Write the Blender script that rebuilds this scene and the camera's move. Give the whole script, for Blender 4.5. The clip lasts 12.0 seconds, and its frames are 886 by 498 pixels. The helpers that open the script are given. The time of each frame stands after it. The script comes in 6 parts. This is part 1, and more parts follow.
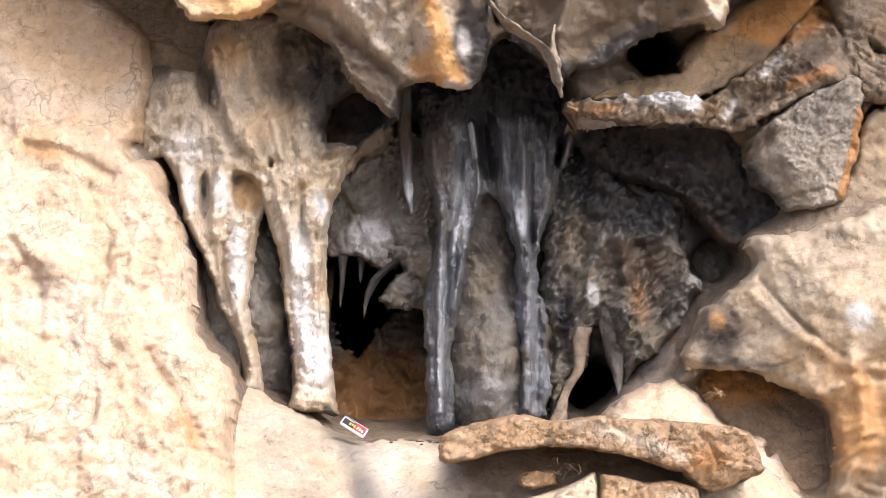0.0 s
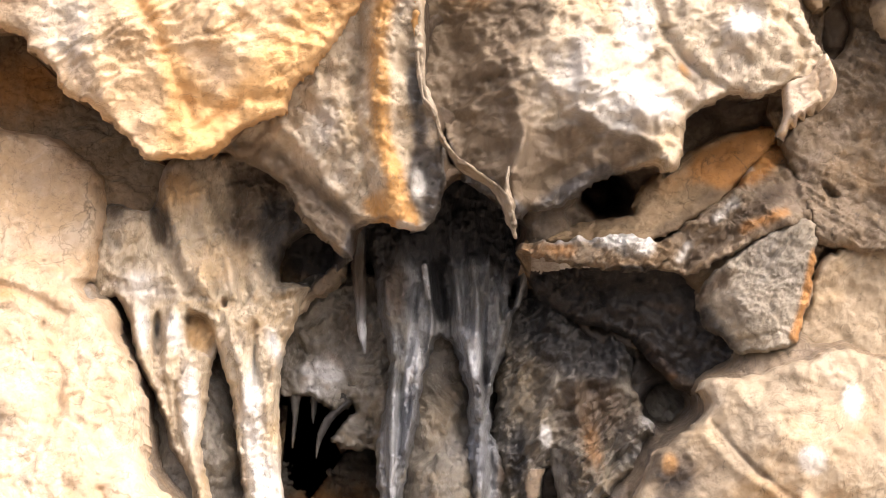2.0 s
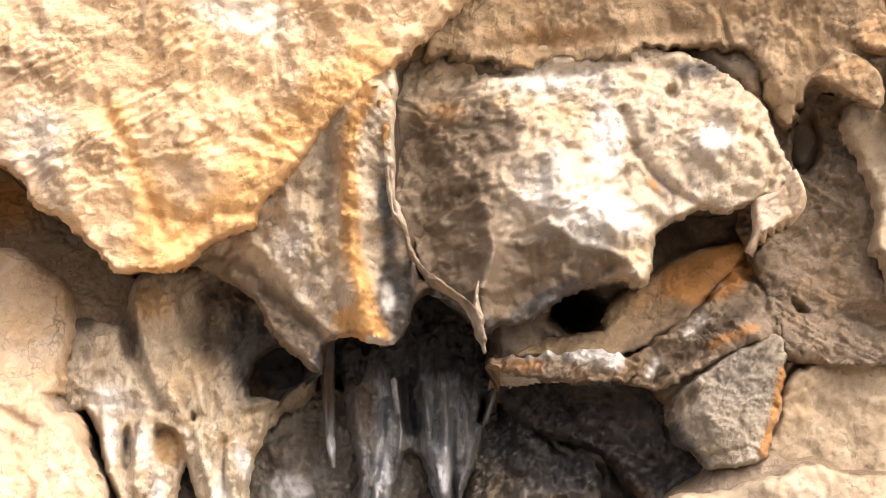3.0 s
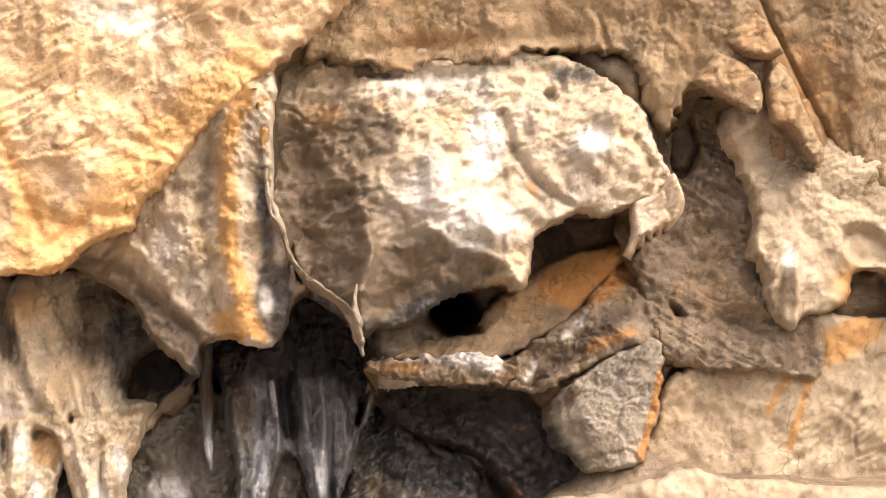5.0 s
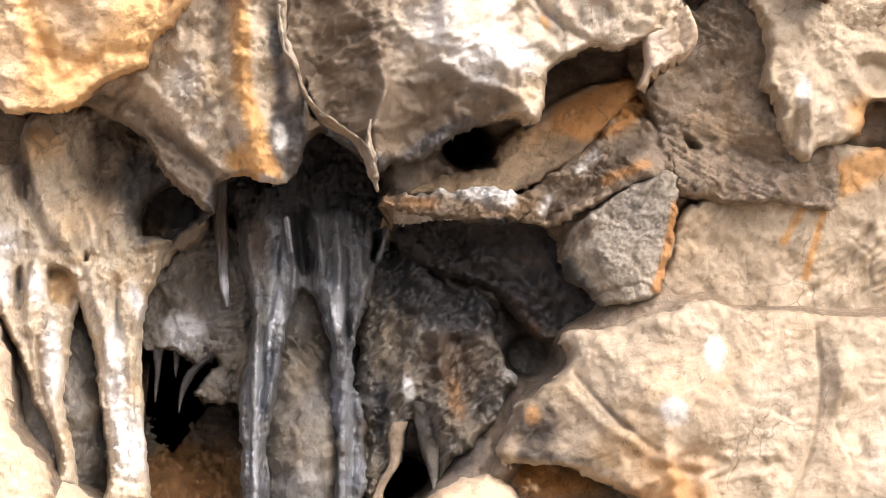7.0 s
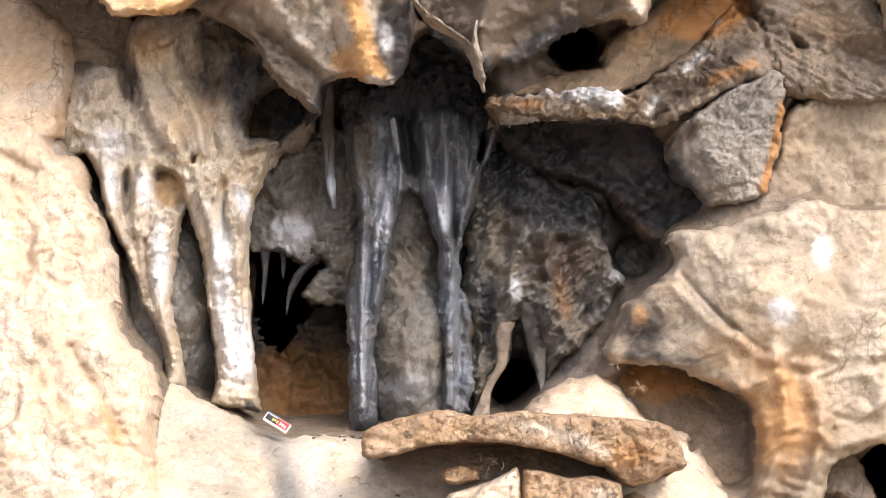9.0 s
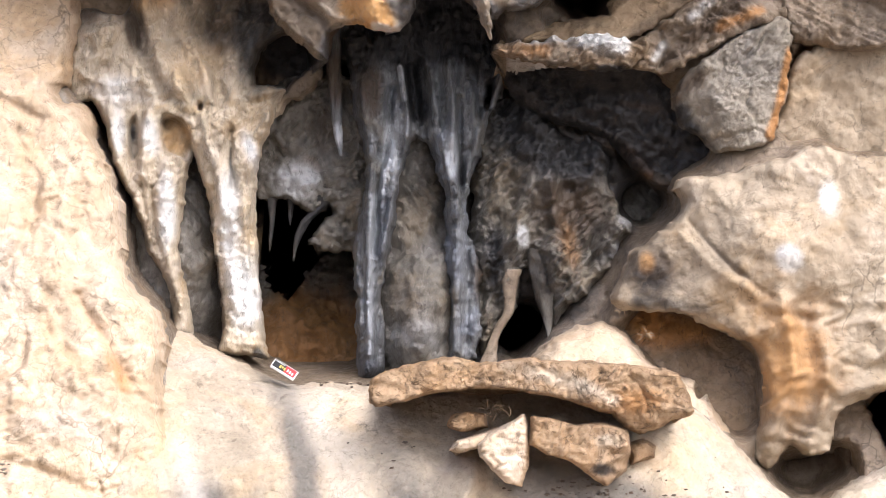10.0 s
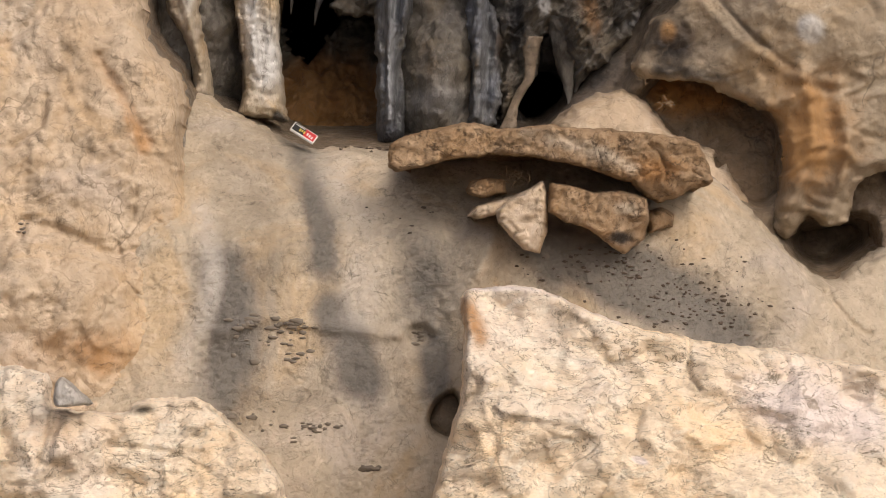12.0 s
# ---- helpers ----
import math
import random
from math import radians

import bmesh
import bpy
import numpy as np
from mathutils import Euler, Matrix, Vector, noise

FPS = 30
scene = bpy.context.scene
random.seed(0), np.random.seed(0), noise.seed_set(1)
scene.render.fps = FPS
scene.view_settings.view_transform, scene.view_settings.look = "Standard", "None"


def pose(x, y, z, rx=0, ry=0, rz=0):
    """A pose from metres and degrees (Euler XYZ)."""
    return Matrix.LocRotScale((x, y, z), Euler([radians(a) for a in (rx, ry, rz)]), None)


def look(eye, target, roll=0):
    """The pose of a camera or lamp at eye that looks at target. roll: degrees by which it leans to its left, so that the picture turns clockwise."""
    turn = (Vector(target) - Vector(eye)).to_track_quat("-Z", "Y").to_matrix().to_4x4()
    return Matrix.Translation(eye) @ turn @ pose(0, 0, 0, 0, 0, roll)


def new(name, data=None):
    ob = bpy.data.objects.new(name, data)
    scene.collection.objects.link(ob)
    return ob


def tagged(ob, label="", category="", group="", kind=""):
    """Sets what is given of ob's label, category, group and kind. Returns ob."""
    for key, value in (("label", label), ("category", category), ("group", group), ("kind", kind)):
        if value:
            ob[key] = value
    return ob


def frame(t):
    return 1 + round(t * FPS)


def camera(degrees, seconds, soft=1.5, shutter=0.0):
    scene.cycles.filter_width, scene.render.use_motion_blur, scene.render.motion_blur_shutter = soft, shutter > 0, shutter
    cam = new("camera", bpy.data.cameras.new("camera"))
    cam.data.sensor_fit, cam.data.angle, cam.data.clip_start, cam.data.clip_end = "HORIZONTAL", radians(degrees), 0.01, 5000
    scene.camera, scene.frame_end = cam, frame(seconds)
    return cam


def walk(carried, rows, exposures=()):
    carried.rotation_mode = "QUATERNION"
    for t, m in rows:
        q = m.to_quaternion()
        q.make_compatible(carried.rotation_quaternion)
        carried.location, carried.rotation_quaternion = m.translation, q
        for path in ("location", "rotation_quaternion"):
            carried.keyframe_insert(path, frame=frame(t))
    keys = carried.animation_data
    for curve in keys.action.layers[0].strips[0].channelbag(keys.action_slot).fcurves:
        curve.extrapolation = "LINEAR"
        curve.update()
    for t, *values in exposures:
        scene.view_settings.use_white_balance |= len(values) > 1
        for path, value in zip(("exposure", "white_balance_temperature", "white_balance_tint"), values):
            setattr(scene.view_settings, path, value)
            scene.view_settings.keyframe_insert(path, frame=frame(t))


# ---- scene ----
# The camera stands on the ground before the cliff and looks up at it through a long lens.
EYE = (0.0, -12.2, 1.6)
cam = camera(10.0, 12.0, soft=0.8)
# seconds, pitch, yaw, roll in degrees
TURNS = [
    (0, 6.093, 0.007, -0.105),
    (0.5, 6.504, -0.062, 0.025),
    (1, 6.969, -0.194, 0.235),
    (1.5, 7.296, -0.492, 0.052),
    (2, 7.688, -0.523, 0.210),
    (2.5, 8.192, -0.509, 0.255),
    (3, 8.986, -0.866, 0.324),
    (3.5, 9.247, -1.431, 0.376),
    (3.7, 9.320, -1.624, 0.394),
    (5.3, 8.971, -2.319, 0.264),
    (5.5, 8.938, -2.356, 0.252),
    (6, 8.450, -2.367, -0.056),
    (6.5, 7.585, -2.242, -0.302),
    (7, 7.154, -2.096, -0.231),
    (7.5, 6.567, -1.861, -0.291),
    (7.7, 6.463, -1.706, -0.289),
    (9.3, 5.965, -0.813, -0.310),
    (9.5, 5.908, -0.806, -0.324),
    (10, 5.438, -0.791, -0.362),
    (10.2, 5.026, -0.742, -0.371),
    (10.3, 4.702, -0.701, -0.374),
    (10.4, 4.336, -0.666, -0.378),
    (10.5, 3.813, -0.645, -0.383),
    (10.6, 3.565, -0.636, -0.265),
    (10.7, 3.375, -0.636, -0.147),
    (10.8, 3.135, -0.660, -0.032),
    (11, 2.645, -0.676, 0.201),
    (11.5, 2.584, -0.604, 0.262),
    (12, 2.787, -0.570, 0.452),
]
walk(cam, [(t, pose(*EYE, 90 + pitch, 0, yaw) @ pose(0, 0, 0, 0, 0, roll)) for t, pitch, yaw, roll in TURNS],
     exposures=[(0.0, 1.52, 5750, 12), (1.5, 1.72, 6150, 12), (2.5, 1.75, 6450, 12), (3.5, 1.75, 6600, 12), (5.3, 1.75, 6800, 13), (6.5, 1.72, 6300, 12),
                (7.5, 1.67, 5850, 11), (9.5, 1.57, 5650, 10), (10.2, 1.37, 5550, 10), (10.6, 0.97, 5650, 10), (11.0, 0.57, 5900, 10), (12.0, 0.27, 6400, 10)])

# ---- daylight: bright open shade ----
SUN_UP, SUN_ROUND = radians(40), radians(150)
world = bpy.data.worlds.new("sky")
scene.world = world
world.use_nodes = True
sky = world.node_tree.nodes.new("ShaderNodeTexSky")
sky.sky_type, sky.sun_disc, sky.sun_elevation, sky.sun_rotation = "NISHITA", False, SUN_UP, SUN_ROUND
sky.air_density, sky.dust_density, sky.ozone_density = 0.5, 5.0, 0.3
world.node_tree.nodes["Background"].inputs["Strength"].default_value = 0.135
world.node_tree.links.new(sky.outputs[0], world.node_tree.nodes["Background"].inputs["Color"])
sun = new("sun", bpy.data.lights.new("sun", "SUN"))
sun.data.energy, sun.data.angle, sun.data.color = 0.5, radians(70), (1.0, 0.95, 0.87)
sun_from = Vector((math.sin(SUN_ROUND) * math.cos(SUN_UP), math.cos(SUN_ROUND) * math.cos(SUN_UP), math.sin(SUN_UP)))
sun.matrix_world = look(sun_from * 20, (0, 0, 0))

# ---- noise ----
TABLE = np.random.RandomState(7).permutation(512)
GRADS = np.random.RandomState(8).normal(size=(512, 3))
GRADS /= np.linalg.norm(GRADS, axis=1)[:, None]


# turned out of the axes, so that no lattice shows on upright faces
TURN = np.array((Euler((0.61, 0.37, 0.83)).to_matrix()))


def grain(p, scale, seed=0):
    """Gradient noise, about -0.6 to 0.6, at the points p (n, 3)."""
    q = (p @ TURN) * scale + seed * 17.31 + 100.0
    cell = np.floor(q).astype(np.int64)
    f = q - cell
    w = f * f * f * (f * (f * 6 - 15) + 10)
    total = np.zeros(len(p))
    for i in (0, 1):
        for j in (0, 1):
            for k in (0, 1):
                h = TABLE[(TABLE[(TABLE[(cell[:, 0] + i) % 512] + cell[:, 1] + j) % 512] + cell[:, 2] + k) % 512]
                g = GRADS[h]
                dot = g[:, 0] * (f[:, 0] - i) + g[:, 1] * (f[:, 1] - j) + g[:, 2] * (f[:, 2] - k)
                wx = w[:, 0] if i else 1 - w[:, 0]
                wy = w[:, 1] if j else 1 - w[:, 1]
                wz = w[:, 2] if k else 1 - w[:, 2]
                total += dot * wx * wy * wz
    return total


def billow(p, scale, octaves=4, seed=0, gain=0.5):
    """Rounded swellings between sharp creases, about -0.3 to 0.6."""
    out, amp = np.zeros(len(p)), 1.0
    for o in range(octaves):
        out += amp * (np.abs(grain(p, scale * 2.03 ** o, seed + o * 3)) * 2 - 0.4)
        amp *= gain
    return out


def fbm(p, scale, octaves=4, seed=0, ridged=False, gain=0.5):
    out, amp = np.zeros(len(p)), 1.0
    for o in range(octaves):
        g = grain(p, scale * 2.03 ** o, seed + o * 3)
        out += amp * ((0.35 - np.abs(g) * 1.4) if ridged else g)
        amp *= gain
    return out


def chips(x, z, size, seed):
    """Small broken facets: every cell a plane of its own tilt and height."""
    gx, gz = np.floor(x / size).astype(np.int64), np.floor(z / size).astype(np.int64)
    best, out = np.full(len(x), 1e9), np.zeros(len(x))
    for i in (-1, 0, 1):
        for j in (-1, 0, 1):
            h = TABLE[(TABLE[(gx + i + seed) % 512] + gz + j) % 512]
            a, b, c = TABLE[h] / 512, TABLE[(h + 91) % 512] / 512, TABLE[(h + 203) % 512] / 512
            cx, cz = (gx + i + a) * size, (gz + j + b) * size
            d = (x - cx) ** 2 + (z - cz) ** 2
            near = d < best
            tilt = ((x - cx) * np.cos(c * 44) + (z - cz) * np.sin(c * 44)) / size * 0.9 + 0.6 * (c - 0.5)
            out, best = np.where(near, tilt, out), np.where(near, d, best)
    return out


def cell_gap(x, z, size, seed):
    """Distance to the nearest joint between scattered blocks."""
    gx, gz = np.floor(x / size).astype(np.int64), np.floor(z / size).astype(np.int64)
    first, second = np.full(len(x), 1e9), np.full(len(x), 1e9)
    for i in (-1, 0, 1):
        for j in (-1, 0, 1):
            h = TABLE[(TABLE[(gx + i + seed) % 512] + gz + j) % 512]
            d = np.hypot(x - (gx + i + TABLE[h] / 512) * size, z - (gz + j + TABLE[(h + 91) % 512] / 512) * size)
            second = np.minimum(second, np.maximum(first, d))
            first = np.minimum(first, d)
    return (second - first) / 2


def facets(x, z, size, seed):
    """Broken faces that meet in sharp creases and arrises, about -1 to 1."""
    c, s = math.cos(0.5 + seed), math.sin(0.5 + seed)
    x, z = x * c - z * s, x * s + z * c
    gx, gz = np.floor(x / size).astype(np.int64), np.floor(z / size).astype(np.int64)
    high, low = np.full(len(x), -9.0), np.full(len(x), 9.0)
    for i in (-1, 0, 1):
        for j in (-1, 0, 1):
            h = TABLE[(TABLE[(gx + i + seed) % 512] + gz + j) % 512]
            u = x / size - (gx + i + TABLE[h] / 512)
            v = z / size - (gz + j + TABLE[(h + 91) % 512] / 512)
            turn = TABLE[(h + 203) % 512] * 0.7
            lift = TABLE[(h + 307) % 512] / 512 - 0.5
            tilt = 0.8 * (u * np.cos(turn) + v * np.sin(turn))
            high = np.maximum(high, lift + tilt - 0.9 * (u * u + v * v))
            low = np.minimum(low, -lift + tilt + 0.9 * (u * u + v * v))
    return high + low


# ---- shapes ----
def rounded(points, cuts=5, closed=True):
    """A smooth curve through the points (n, k)."""
    p = np.array(points, float)
    n = len(p)
    out = []
    for i in range(n if closed else n - 1):
        a, b, c, d = (p[(i + k) % n] if closed else p[min(max(i + k, 0), n - 1)] for k in (-1, 0, 1, 2))
        for s in np.arange(cuts) / cuts:
            out.append(b + 0.4 * s * (c - a) + s * s * (3 * (c - b) - 0.8 * (c - a) - 0.4 * (d - b))
                       + s ** 3 * (2 * (b - c) + 0.4 * (c - a) + 0.4 * (d - b)))
    return np.array(out if closed else out + [p[-1]])


def line_distance(x, z, line, closed=False):
    best = np.full(len(x), 1e9)
    for k in range(len(line) if closed else len(line) - 1):
        ax, az = line[k][:2]
        bx, bz = line[(k + 1) % len(line)][:2]
        dx, dz = bx - ax, bz - az
        s = np.clip(((x - ax) * dx + (z - az) * dz) / (dx * dx + dz * dz + 1e-12), 0, 1)
        best = np.minimum(best, (x - ax - s * dx) ** 2 + (z - az - s * dz) ** 2)
    return np.sqrt(best)


def inside(x, z, loop):
    """Distance to a closed outline, above zero inside it."""
    odd = np.zeros(len(x), bool)
    for k in range(len(loop)):
        (ax, az), (bx, bz) = loop[k], loop[(k + 1) % len(loop)]
        if az != bz:
            odd ^= ((az > z) != (bz > z)) & (x < (bx - ax) * (z - az) / (bz - az) + ax)
    d = line_distance(x, z, loop, True)
    return np.where(odd, d, -d)


def blob(x, z, cx, cz, rx, rz, deg=0.0):
    c, s = math.cos(radians(deg)), math.sin(radians(deg))
    u, v = (x - cx) * c + (z - cz) * s, (z - cz) * c - (x - cx) * s
    return np.exp(-((u / rx) ** 2 + (v / rz) ** 2))


def stain_map(x, z, p, stains, seed):
    """Mineral colours and painted shade: red channel ochre, green dark grey, blue white calcite, alpha brown."""
    tone = np.zeros((len(x), 4))
    if stains:
        broken = 0.95 + 0.55 * fbm(p, 8, 4, seed + 40)
    for channel, *spot in stains:
        if isinstance(spot[0], list):
            line, width, amount = spot
            m = np.exp(-(line_distance(x, z, rounded(line, 4, False)) / width) ** 2)
        else:
            *where, amount = spot
            m = blob(x, z, *where)
        tone[:, "oswb".index(channel)] += amount * m * np.clip(broken, 0.2, 1.5)
    return np.clip(tone, 0, 1)


def link(name, verts, faces, material, tone=None, parent=None, label="", flat=False, settle=True):
    """One mesh object, its origin at its base."""
    verts = np.asarray(verts, float)
    base = Vector((0, 0, 0))
    if settle:
        low, high = verts.min(0), verts.max(0)
        base = Vector(((low[0] + high[0]) / 2, (low[1] + high[1]) / 2, low[2]))
    if parent:
        base = Vector(parent.location)
    me = bpy.data.meshes.new(name)
    me.from_pydata((verts - np.array(base)).tolist(), [], faces)
    if tone is not None:
        layer = me.attributes.new("tone", "FLOAT_COLOR", "POINT")
        layer.data.foreach_set("color", tone.ravel())
    me.materials.append(material)
    me.polygons.foreach_set("use_smooth", [not flat] * len(me.polygons))
    me.update()
    ob = new(name, me)
    if parent:
        ob.parent = parent
    else:
        ob.location = base
    if label:
        tagged(ob, label)
    return ob


FRONTS, SURFACE = [], {}
UNDERCUT = 0.17


def depth_of(name, x, z):
    """How deep the front of a mass lies at x, z."""
    f = SURFACE[name]
    return float(f[np.argmin((f[:, 0] - x) ** 2 + (f[:, 2] - z) ** 2), 1])


# how far the joints take the colour of the rock beside them: ochre, dark grey, white, brown
JOINT_TINT = {"brown_limestone": (0, 0.2, 0, 0.6), "grey_flowstone": (0, 0.75, 0, 0.3), "ochre_limestone": (0.55, 0, 0, 0), "pale_calcite": (0, 0.1, 0, 0.6),
              "cream_limestone": (0, 0, 0.35, 0), "dusty_ledge_rock": (0, 0.1, 0.15, 0)}


def joint_fill(name, low, high, step, reach, sunk, material, seed):
    """The rock between neighbouring masses: where two of them leave a gap narrower than twice the reach, it is closed a little behind them."""
    nx, nz = int((high[0] - low[0]) / step), int((high[1] - low[1]) / step)
    field = np.full((nx, nz), 0.9)
    tint, known = np.zeros((nx, nz, 4)), np.zeros((nx, nz))
    for f, kind in FRONTS:
        i, j = ((f[:, 0] - low[0]) / step).astype(int), ((f[:, 2] - UNDERCUT * f[:, 1] - low[1]) / step).astype(int)
        ok = (i >= 0) & (i < nx) & (j >= 0) & (j < nz)
        mine = np.full((nx, nz), 9.0)
        np.minimum.at(mine, (i[ok], j[ok]), f[ok, 1])
        ahead = mine < field
        field[ahead], tint[ahead], known[ahead] = mine[ahead], JOINT_TINT.get(kind, (0, 0, 0, 0)), 1
    n = int(round(reach / step))
    disc = [(a, b) for a in range(-n, n + 1) for b in range(-n, n + 1) if a * a + b * b <= n * n + 1]

    def spread_by(h, pick):
        wide = np.pad(h, n, mode="edge")
        out = h.copy()
        for a, b in disc:
            out = pick(out, wide[n + a:n + a + nx, n + b:n + b + nz])
        return out

    shut = spread_by(spread_by(field, np.minimum), np.maximum)
    field = np.where(field - shut > 0.03, shut, field + 0.03)
    for _ in range(6):
        wt, wk = np.pad(tint * known[..., None], ((2, 2), (2, 2), (0, 0)), mode="edge"), np.pad(known, 2, mode="edge")
        tint = sum(wt[2 + a:2 + a + nx, 2 + b:2 + b + nz] for a in (-2, 0, 2) for b in (-2, 0, 2))
        known = sum(wk[2 + a:2 + a + nx, 2 + b:2 + b + nz] for a in (-2, 0, 2) for b in (-2, 0, 2))
        tint, known = tint / np.maximum(known, 1e-6)[..., None], np.minimum(known, 1)
    sharp = field
    for _ in range(3):
        wide = np.pad(field, 1, mode="edge")
        field = np.maximum(sharp, (wide[:-2, 1:-1] + wide[2:, 1:-1] + wide[1:-1, :-2] + wide[1:-1, 2:] + 2 * field) / 6)
    X, Z = np.meshgrid(low[0] + (np.arange(nx) + 0.5) * step, low[1] + (np.arange(nz) + 0.5) * step, indexing="ij")
    p = np.stack([X.ravel(), field.ravel(), Z.ravel()], 1)
    p[:, 1] += sunk + 0.02 * np.abs(fbm(p, 9, 3, seed)) + 0.01 * np.abs(fbm(p, 24, 2, seed + 3))
    p[:, 2] += UNDERCUT * p[:, 1]
    k = np.arange(nx * nz).reshape(nx, nz)
    quads = np.stack([k[:-1, :-1], k[1:, :-1], k[1:, 1:], k[:-1, 1:]], -1).reshape(-1, 4)
    return link(name, p, quads.tolist(), material, tint.reshape(-1, 4), None, settle=False)


def crag(name, outline, planes, material, rim=(0.06, 0.2), lumps=(), seams=(), pits=(), stains=(), rough=(0.03, 5.0),
         fine=(0.008, 24.0), chip=(0.0, 0.1), stretch=(1, 1, 1), step=0.0052, wobble=0.008, seed=0, thick=0.12, soft=0.03,
         cuts=5, parent=None, label="", ridged=0.0, ledges=(0.003, 7.0, 6), cracks=(0.01, 0.2), bed=12.0,
         curve=3.0, turned=False, holes=(), joins=True):
    """A mass of rock: its outline in x and z, its front the rearmost of several planes (x, z, y, dy/dx, dy/dz), worn by lumps, seams,
    pits, chips and grain, its rim rolled back, its rear closed."""
    loop = rounded(outline, cuts) if cuts > 1 else np.array(outline, float)
    low, high = loop.min(0) - 2 * step, loop.max(0) + 2 * step
    xs, zs = np.arange(low[0], high[0], step), np.arange(low[1], high[1], step)
    X, Z = (a.ravel() for a in np.meshgrid(xs, zs, indexing="ij"))
    flatp = np.stack([X, np.full(len(X), planes[0][2]), Z], 1)
    sd = inside(X, Z, loop)
    for hole in holes:
        sd = np.minimum(sd, -inside(X, Z, rounded(hole, 4)))
    sd += wobble * (1.6 * fbm(flatp, 9, 2, seed + 11) + 1.2 * fbm(flatp, 40, 2, seed + 12))
    keep = sd.reshape(len(xs), len(zs)) > 0
    cell = keep[:-1, :-1] & keep[1:, :-1] & keep[1:, 1:] & keep[:-1, 1:]
    index = np.arange(len(X)).reshape(len(xs), len(zs))
    quads = np.stack([index[:-1, :-1][cell], index[1:, :-1][cell], index[1:, 1:][cell], index[:-1, 1:][cell]], 1)
    used = np.unique(quads)
    renum = np.full(len(X), -1)
    renum[used] = np.arange(len(used))
    quads = renum[quads]
    slope = np.gradient(sd.reshape(len(xs), len(zs)), step)
    nx, nz = slope[0].ravel()[used], slope[1].ravel()[used]
    x, z, d = X[used], Z[used], sd[used]
    edges = np.concatenate([quads[:, [k, (k + 1) % 4]] for k in range(4)])
    pairs = {}
    for a, b in edges.tolist():
        pairs[(a, b)] = pairs.get((a, b), 0) + 1
    border = [(a, b) for a, b in pairs if (b, a) not in pairs]
    ring = np.unique(np.array(border).ravel())
    norm = np.hypot(nx[ring], nz[ring]) + 1e-6
    pull = np.clip(d[ring], 0, 1.2 * step)
    x[ring] -= nx[ring] / norm * pull
    z[ring] -= nz[ring] / norm * pull
    d[ring] = 0
    p = np.stack([x * stretch[0], np.full(len(x), planes[0][2]) * stretch[1], z * stretch[2]], 1)
    # the front
    y = None
    for px, pz, py, gx, gz in planes:
        one = py + gx * (x - px) + gz * (z - pz)
        if y is None:
            y = one
        else:
            h = np.clip(0.5 + 0.5 * (one - y) / soft, 0, 1)
            y = y * (1 - h) + one * h + soft * h * (1 - h)
    out = np.zeros(len(x))
    warp = 0.03 * fbm(p, 6, 3, seed + 5)
    wx, wz = x + warp, z + 0.03 * fbm(p, 6, 3, seed + 6)
    for *where, height in lumps:
        out += height * blob(wx, wz, *where)
    for line, width, height in seams:
        out += height * np.exp(-(line_distance(x + 0.3 * warp, z, rounded(line, 4, False)) / width) ** 2)
    for hole, softness, depth in pits:
        m = np.clip(inside(x + 0.25 * warp, z, rounded(hole, 4)) / softness + 0.5, 0, 1)
        out -= depth * m * m * (3 - 2 * m)
    # no octave finer than the mesh can carry
    coarse = max(1, min(5, 1 + int(math.log2(max(1.0, 0.28 / (step * rough[1] * 1.4))))))
    small = max(1, min(4, 1 + int(math.log2(max(1.0, 0.28 / (step * fine[1]))))))
    out += rough[0] * (1.2 * fbm(p, rough[1], min(coarse, 3), seed, gain=0.4) + 0.5 * billow(p, rough[1] * 1.4, min(coarse, 3), seed + 2, gain=0.4))
    if ridged:
        out += ridged * fbm(p, rough[1] * 1.6, 4, seed + 21, True)
    patchy = np.clip(0.75 + 2.2 * grain(p, 4.5, seed + 70), 0.25, 1.8)
    out += 0.6 * fine[0] * patchy * (0.6 * fbm(p, fine[1], small, seed + 9, gain=0.6) + 1.0 * billow(p, fine[1], small, seed + 13, gain=0.6))
    # broken plates: worn steps along the bedding, and cracks between blocks
    tilt = math.tan(radians(bed))
    strata = np.stack([0.55 * x, p[:, 1], 1.7 * (z - tilt * x)], 1)
    if ledges[0]:
        for k, (scale, size) in enumerate(((1.0, 1.0), (2.5, 0.65), (5.5, 0.4))):
            q = fbm(strata, ledges[1] * scale, 3, seed + 31 + k) * ledges[2] * 0.8
            f = q - np.floor(q)
            flake = np.minimum(f / 0.88, (1 - f) / 0.12)
            out += 2.4 * ledges[0] * size * flake * np.clip(0.55 + 2.6 * grain(p, 5, seed + 77 + k), 0, 1.4)
    if cracks[0]:
        gap = cell_gap(x + 2.5 * warp, z + 0.06 * fbm(p, 9, 3, seed + 55), cracks[1], seed)
        out -= cracks[0] * np.clip(1 - gap / 0.006, 0, 1) * np.clip(0.3 + 3 * grain(p, 4, seed + 60), 0, 1)
    if chip[0]:
        ax, az = wx + 0.012 * fbm(p, 28, 2, seed + 7), wz + 0.012 * fbm(p, 28, 2, seed + 8)
        out += chip[0] * (1.0 * facets(ax, az, chip[1], seed) + 0.55 * facets(ax + 3, az * 1.3, chip[1] * 0.43, seed + 5)
                          + 0.3 * facets(ax * 1.2 - 2, az, chip[1] * 0.19, seed + 9) + 0.2 * chips(ax, az, chip[1] * 0.8, seed))
    width = max(rim[0], 0.02)
